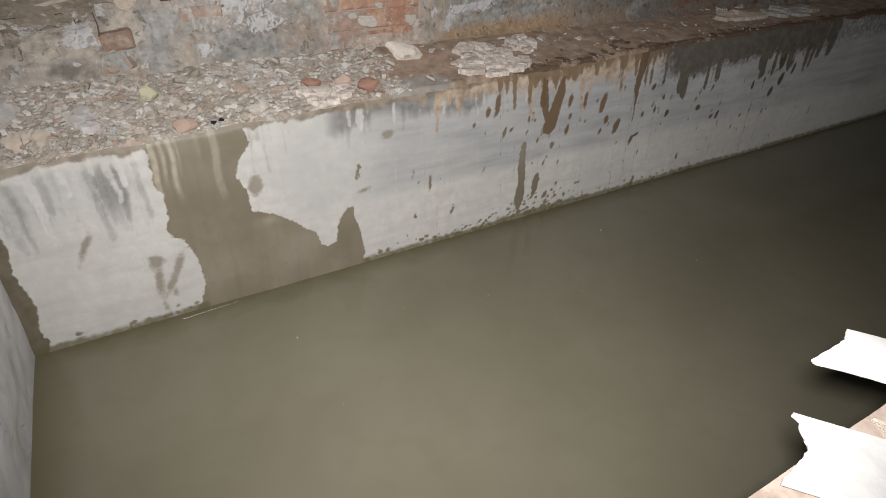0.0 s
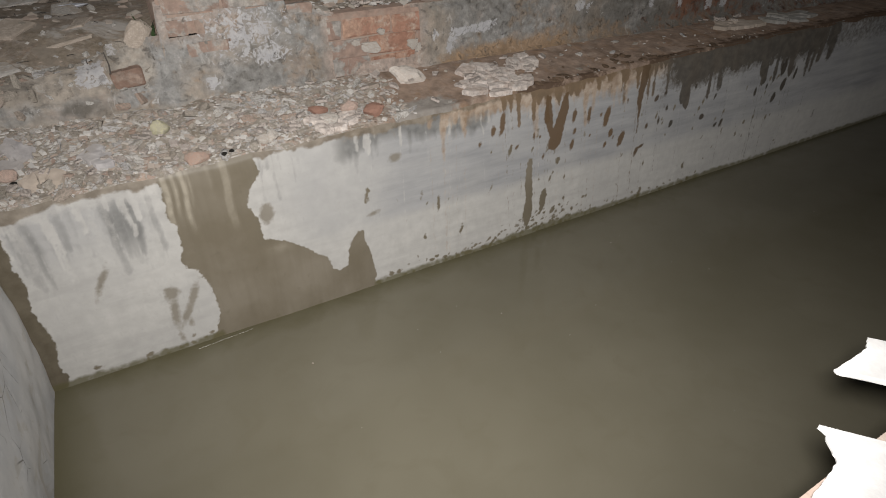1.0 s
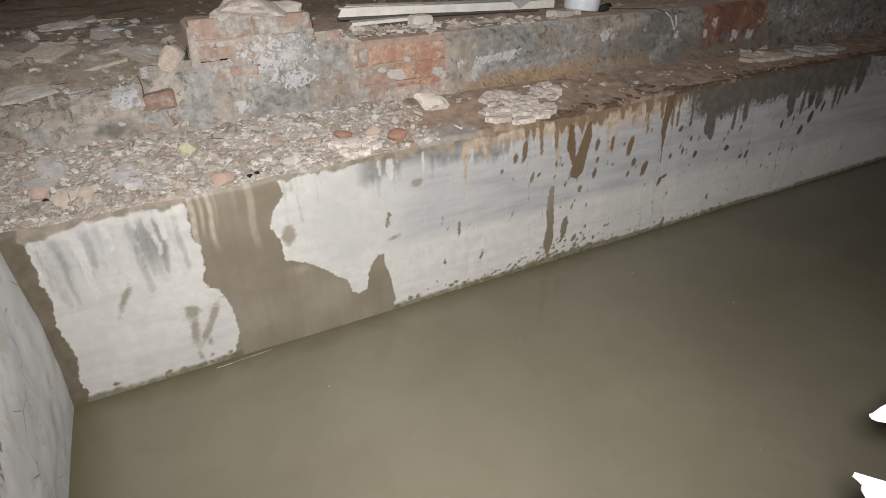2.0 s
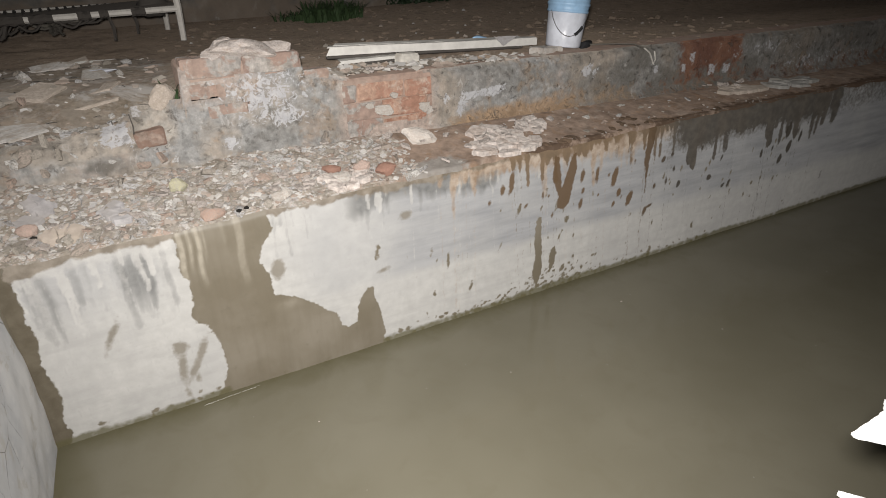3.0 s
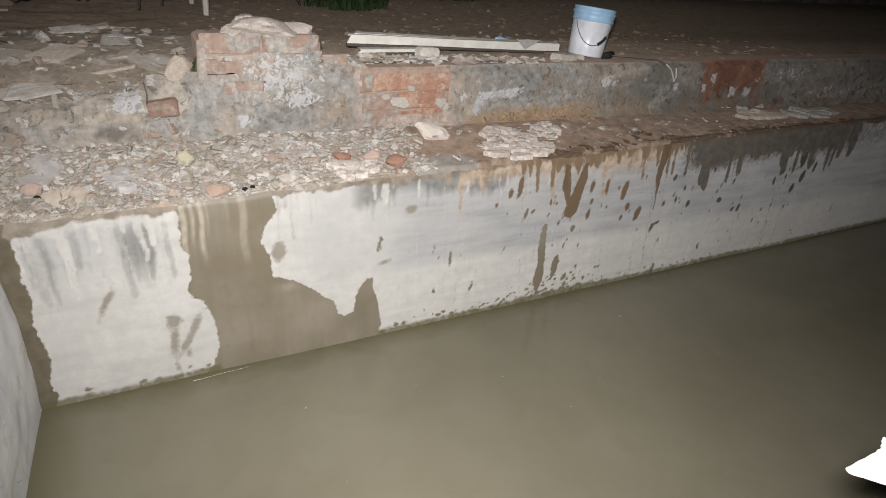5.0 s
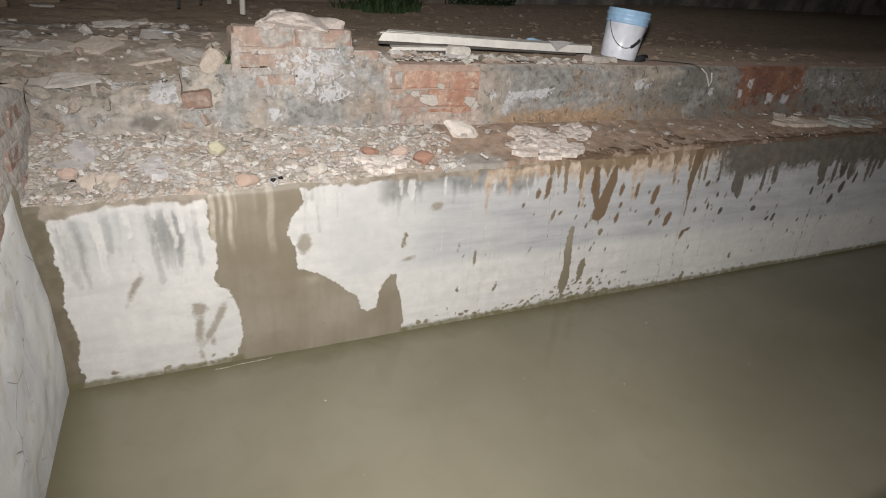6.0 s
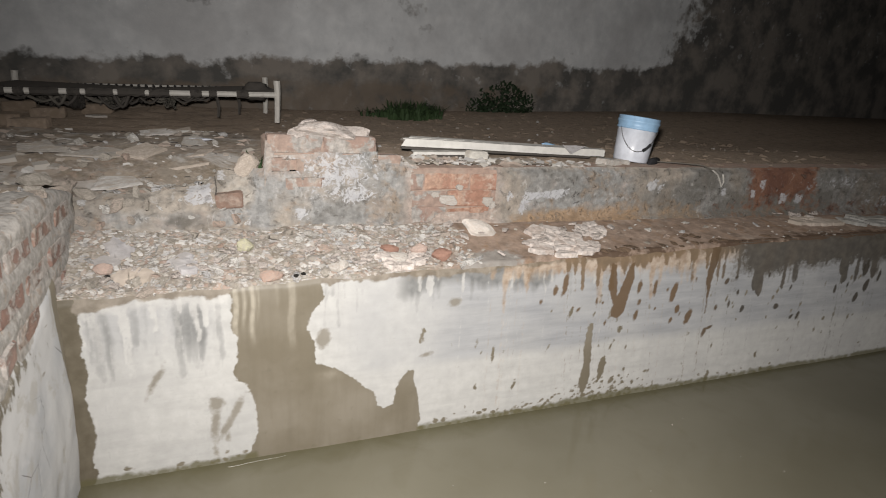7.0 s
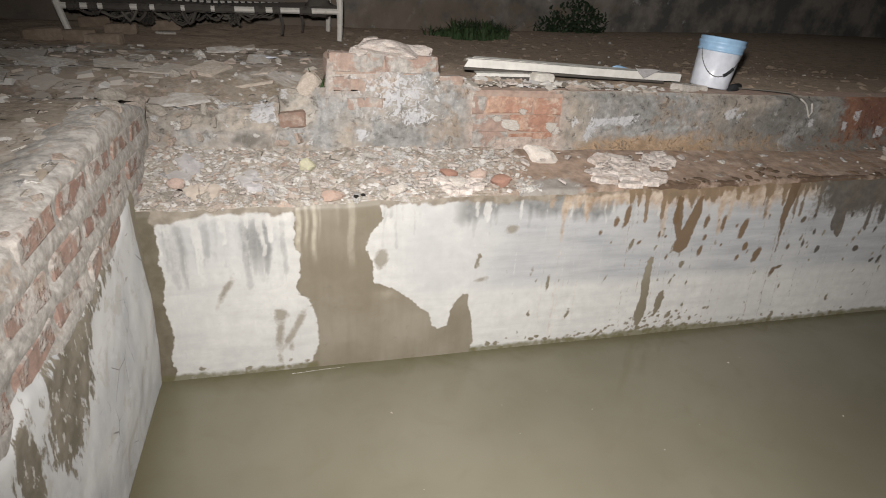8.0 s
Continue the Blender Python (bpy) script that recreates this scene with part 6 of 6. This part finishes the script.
for k in range(48):
    x, y = -0.9 + 1.55 * rnd.random(), 0.50 + 1.2 * rnd.random() ** 1.2
    s = rnd.choice((0.06, 0.08, 0.10, 0.13, 0.17))
    reuse("slab", rnd.choice(SLABS), GROUND, pose(x, y, float(yard_z(x, y)) - 0.10 * s, rnd.uniform(-10, 16), rnd.uniform(-10, 10), rnd.uniform(0, 360)) @ Matrix.Diagonal((s * 1.2, s * rnd.uniform(0.7, 1.2), s * rnd.uniform(0.3, 0.6), 1)))
for k in range(70):
    x, y = rnd.uniform(-0.9, 0.68), 0.48 + 1.1 * rnd.random() ** 1.3
    s = rnd.choice((0.025, 0.035, 0.05, 0.07))
    reuse("stone", rnd.choice(STONES), GROUND, pose(x, y, float(yard_z(x, y)), rnd.uniform(-20, 20), rnd.uniform(-20, 20), rnd.uniform(0, 360)) @ Matrix.Diagonal((s, s, s, 1)))
for k in range(40):
    x, y = rnd.uniform(0.8, 4.5), rnd.uniform(0.62, 3.6)
    s = rnd.choice((0.015, 0.02, 0.03, 0.04))
    reuse("stone", rnd.choice(STONES), GROUND, pose(x, y, float(yard_z(x, y)), 0, 0, rnd.uniform(0, 360)) @ Matrix.Diagonal((s, s, s, 1)))


for k in range(46):
    x, y = -0.02 + 0.68 * rnd.random(), 0.435 + 0.09 * rnd.random()
    s = rnd.choice((0.03, 0.04, 0.055, 0.075, 0.10))
    z = float(plinth_top(x)) - 0.35 * s
    reuse("stone", rnd.choice(STONES + FLATS), PLINTH, pose(x, y + 0.06 * (x > 0.0), z, rnd.uniform(-20, 20), rnd.uniform(-20, 20), rnd.uniform(0, 360)) @ Matrix.Diagonal((s * 1.2, s, s * 0.8, 1)))
for k in range(44):
    x, z = 0.66 * rnd.random(), 0.875 + 0.13 * rnd.random()
    s = rnd.choice((0.02, 0.03, 0.045, 0.06))
    reuse("stone", rnd.choice(STONES + FLATS), PLINTH, pose(x, PLINTH_Y + 0.10 * float(ease(0.7 - x, 0, 0.1)) * float(ease(z, 0.93, 1.1)) - 0.012, z, rnd.uniform(50, 110), rnd.uniform(-20, 20), rnd.uniform(0, 360)) @ Matrix.Diagonal((s * 1.3, s, s * 0.7, 1)))
for x, y, z, s in ((-0.04, 0.43, 1.02, 0.13), (-0.13, 0.47, 1.03, 0.16), (0.03, 0.47, 0.985, 0.12), (-0.05, 0.52, 1.01, 0.14)):
    reuse("stone", rnd.choice(STONES), GROUND, pose(x, y, z, rnd.uniform(-20, 20), rnd.uniform(-20, 20), rnd.uniform(0, 360)) @ Matrix.Diagonal((s, s, s * 0.7, 1)))
for k in range(46):
    y = -1.25 + 1.5 * rnd.random()
    s = rnd.choice((0.02, 0.03, 0.04, 0.055, 0.07))
    reuse("stone", rnd.choice(STONES + FLATS), WALL_SIDE, pose(-0.03 - 0.10 * rnd.random() ** 1.5, y, float(side_top(y)) - 0.22 * s, rnd.uniform(-20, 20), rnd.uniform(-20, 20), rnd.uniform(0, 360)) @ Matrix.Diagonal((s * 1.2, s, s * 0.8, 1)))
for k in range(30):
    x, y = 0.80 + 0.95 * rnd.random(), -1.908 - 0.05 * rnd.random() ** 1.3
    s = rnd.uniform(0.025, 0.075)
    reuse("slab", rnd.choice(SLABS), GROUND, pose(x, y, float(yard_z(x, -1.93)) - 0.2 * s, rnd.uniform(-8, 8), rnd.uniform(-6, 6), rnd.uniform(0, 360)) @ Matrix.Diagonal((s, s * 0.7, s * 0.9, 1)))
CLODS = [stone_mesh("mud_clod", 260 + k, M_MUD, (1, 0.8, 0.6), 0.5, 2, 0.4) for k in range(4)]
for k in range(34):
    x, y = rnd.choice((rnd.gauss(2.28, 0.09), rnd.gauss(2.85, 0.10), rnd.uniform(2.1, 3.6))), 0.015 + 0.13 * rnd.random() ** 1.6
    s = rnd.uniform(0.012, 0.045)
    reuse("mud_clod", rnd.choice(CLODS), LEDGE, pose(x, y, ledge_z(x, y) - 0.1 * s, 0, 0, rnd.uniform(0, 360)) @ Matrix.Diagonal((s * 1.6, s, s * 0.8, 1)))
FLAKES = [slab_mesh("stone", 340 + k, M_CRUST, rnd.uniform(0.12, 0.25), rnd.choice((6, 7, 8, 9))) for k in range(6)]
for k in range(120):
    cx, cy, rx, ry = rnd.choice(((0.35, 0.13, 0.32, 0.12), (0.75, 0.15, 0.35, 0.14), (1.15, 0.16, 0.3, 0.14), (0.9, 0.12, 0.5, 0.12), (1.98, 0.14, 0.30, 0.15), (2.2, 0.2, 0.2, 0.12), (1.4, 0.24, 0.4, 0.12), (0.9, 0.15, 0.5, 0.15), (1.24, 0.10, 0.14, 0.08), (3.8, 0.31, 0.25, 0.05), (1.55, 0.50, 0.2, 0.05)))
    x, y = rnd.gauss(cx, 0.5 * rx), rnd.gauss(cy, 0.45 * ry)
    s = rnd.uniform(0.02, 0.06)
    z = ledge_z(x, y) + (0.022 if x > 1.6 else 0.010) if y < 0.40 else float(yard_z(x, y))
    reuse("stone", rnd.choice(FLAKES), LEDGE, pose(x, max(y, 0.03), z, rnd.uniform(-10, 26), rnd.uniform(-16, 16), rnd.uniform(0, 360)) @ Matrix.Diagonal((s, s * 0.8, s * 0.8, 1)))


def scatter(name, parent, count, seed, spot, size, label, coat=None):
    """Loose angular chips, joined."""
    r = np.random.RandomState(seed)
    base = np.array([(x, y, z) for z in (-0.5, 0.5) for x, y in ((-1, -1), (1, -1), (1, 1), (-1, 1))], float) * 0.5
    sides = np.array([(3, 2, 1, 0), (4, 5, 6, 7), (0, 1, 5, 4), (1, 2, 6, 5), (2, 3, 7, 6), (3, 0, 4, 7)])
    verts, faces = [], []
    for k in range(count):
        x, y, z = spot(r)
        s = size(r)
        p = base * (1 + 0.5 * (r.rand(8, 3) - 0.5)) * np.array([1, r.uniform(0.5, 1), r.uniform(0.3, 0.8)]) * s
        p[4:, :2] *= r.uniform(0.55, 0.95)
        turn = np.array(Euler((r.uniform(-0.5, 0.5), r.uniform(-0.5, 0.5), r.uniform(0, 6.28))).to_matrix())
        verts.append(p @ turn.T + (x, y, z))
        faces.append(sides + 8 * k)
    ob = solid(name, np.concatenate(verts), np.concatenate(faces), coat or M_CHIPS, parent, label)
    return tagged(ob, kind="stuff")


def on_ledge(r):
    x, y = 1.55 * r.rand() ** 0.95, 0.005 + 0.40 * r.rand()
    return x, y, ledge_z(x, y) - 0.001


def on_mud(r):
    x, y = 1.4 + 2.6 * r.rand(), 0.01 + 0.40 * r.rand()
    return x, y, ledge_z(x, y)


def on_debris(r):
    x, y = r.uniform(-1.0, 0.69), 0.46 + 1.4 * r.rand() ** 1.4
    return x, y, float(yard_z(x, y))


def on_left(r):
    x, y = -0.05 - 0.9 * r.rand(), r.uniform(-1.3, 0.5)
    return x, y, float(yard_z(x, y)) - 0.002


def on_yard(r):
    x, y = r.uniform(0.75, 5.0), 0.52 + 3.2 * r.rand() ** 1.3
    return x, y, float(yard_z(x, y)) - 0.002


scatter("ledge_chips", LEDGE, 2600, 1, on_ledge, lambda r: 0.004 + 0.022 * r.rand() ** 2.6, "crushed lime and brick chips")
scatter("mud_chips", LEDGE, 110, 2, on_mud, lambda r: 0.005 + 0.014 * r.rand() ** 2, "scattered small chips in mud")
scatter("debris_chips", GROUND, 220, 3, on_debris, lambda r: 0.012 + 0.06 * r.rand() ** 2.5, "broken plaster chips over the earth")
scatter("bank_chips", GROUND, 500, 4, on_left, lambda r: 0.008 + 0.035 * r.rand() ** 2.5, "flat flaked chips on trodden earth")
scatter("yard_chips", GROUND, 130, 5, on_yard, lambda r: 0.008 + 0.03 * r.rand() ** 2.5, "scattered pale grit on the yard")
scatter("yard_clods", GROUND, 700, 15, on_yard, lambda r: 0.01 + 0.06 * r.rand() ** 2.2, "brown earth clods on the yard", M_CLOD)


def on_coping(r):
    x, y = 1.3 + 1.2 * r.rand(), 0.44 + 0.2 * r.rand()
    return x, y, float(yard_z(x, y))


scatter("coping_chips", GROUND, 240, 8, on_coping, lambda r: 0.01 + 0.05 * r.rand() ** 2.5, "pale crushed plaster on the wall top")


def on_water(r):
    return r.uniform(0.1, 4.0), r.uniform(-1.7, -0.05), 0.001


scatter("floating_flecks", WATER, 24, 6, on_water, lambda r: 0.003 + 0.006 * r.rand() ** 3, "tiny pale flecks afloat")
# a thin pale line at water level, close to the far tank wall
bm = bmesh.new()
tube(bm, [(0.50, -0.034, 0.0006), (0.53, -0.035, 0.001), (0.60, -0.03, 0.002), (0.70, -0.026, 0.001), (0.72, -0.022, 0.001)], 0.0007, 5, 0.4)
tagged(part("floating_straw", bm, M_CARD, None), "thin pale line at water level along the tank wall", "straw")
bm = bmesh.new()
tube(bm, [(0.503, 0.40, 1.0), (0.507, 0.41, 1.03), (0.502, 0.42, 1.075)], 0.003, 5, 0.6)
tagged(part("twig", bm, M_ROPE, None), "thin dark twig stuck in the rubble wall", "twig")


def litter(name, count, seed, spot, label):
    """Straw and twigs strewn about, joined."""
    r = np.random.RandomState(seed)
    bm = bmesh.new()
    for _ in range(count):
        x, y, z = spot(r)
        a, n = r.uniform(0, 6.28), r.uniform(0.015, 0.06)
        tube(bm, [(x, y, z + 0.004), (x + n * math.cos(a) * 0.5, y + n * math.sin(a) * 0.5, z + 0.006), (x + n * math.cos(a), y + n * math.sin(a), z + 0.005)], 0.0016, 3)
    return tagged(part(name, bm, M_ROPE if seed % 2 else M_CARD, GROUND, label), kind="stuff")


litter("straw_litter", 35, 2, on_left, "dry straw bits")
litter("twig_litter", 70, 3, on_left, "dark twig bits")
litter("yard_twigs", 90, 5, on_debris, "dark twig bits")
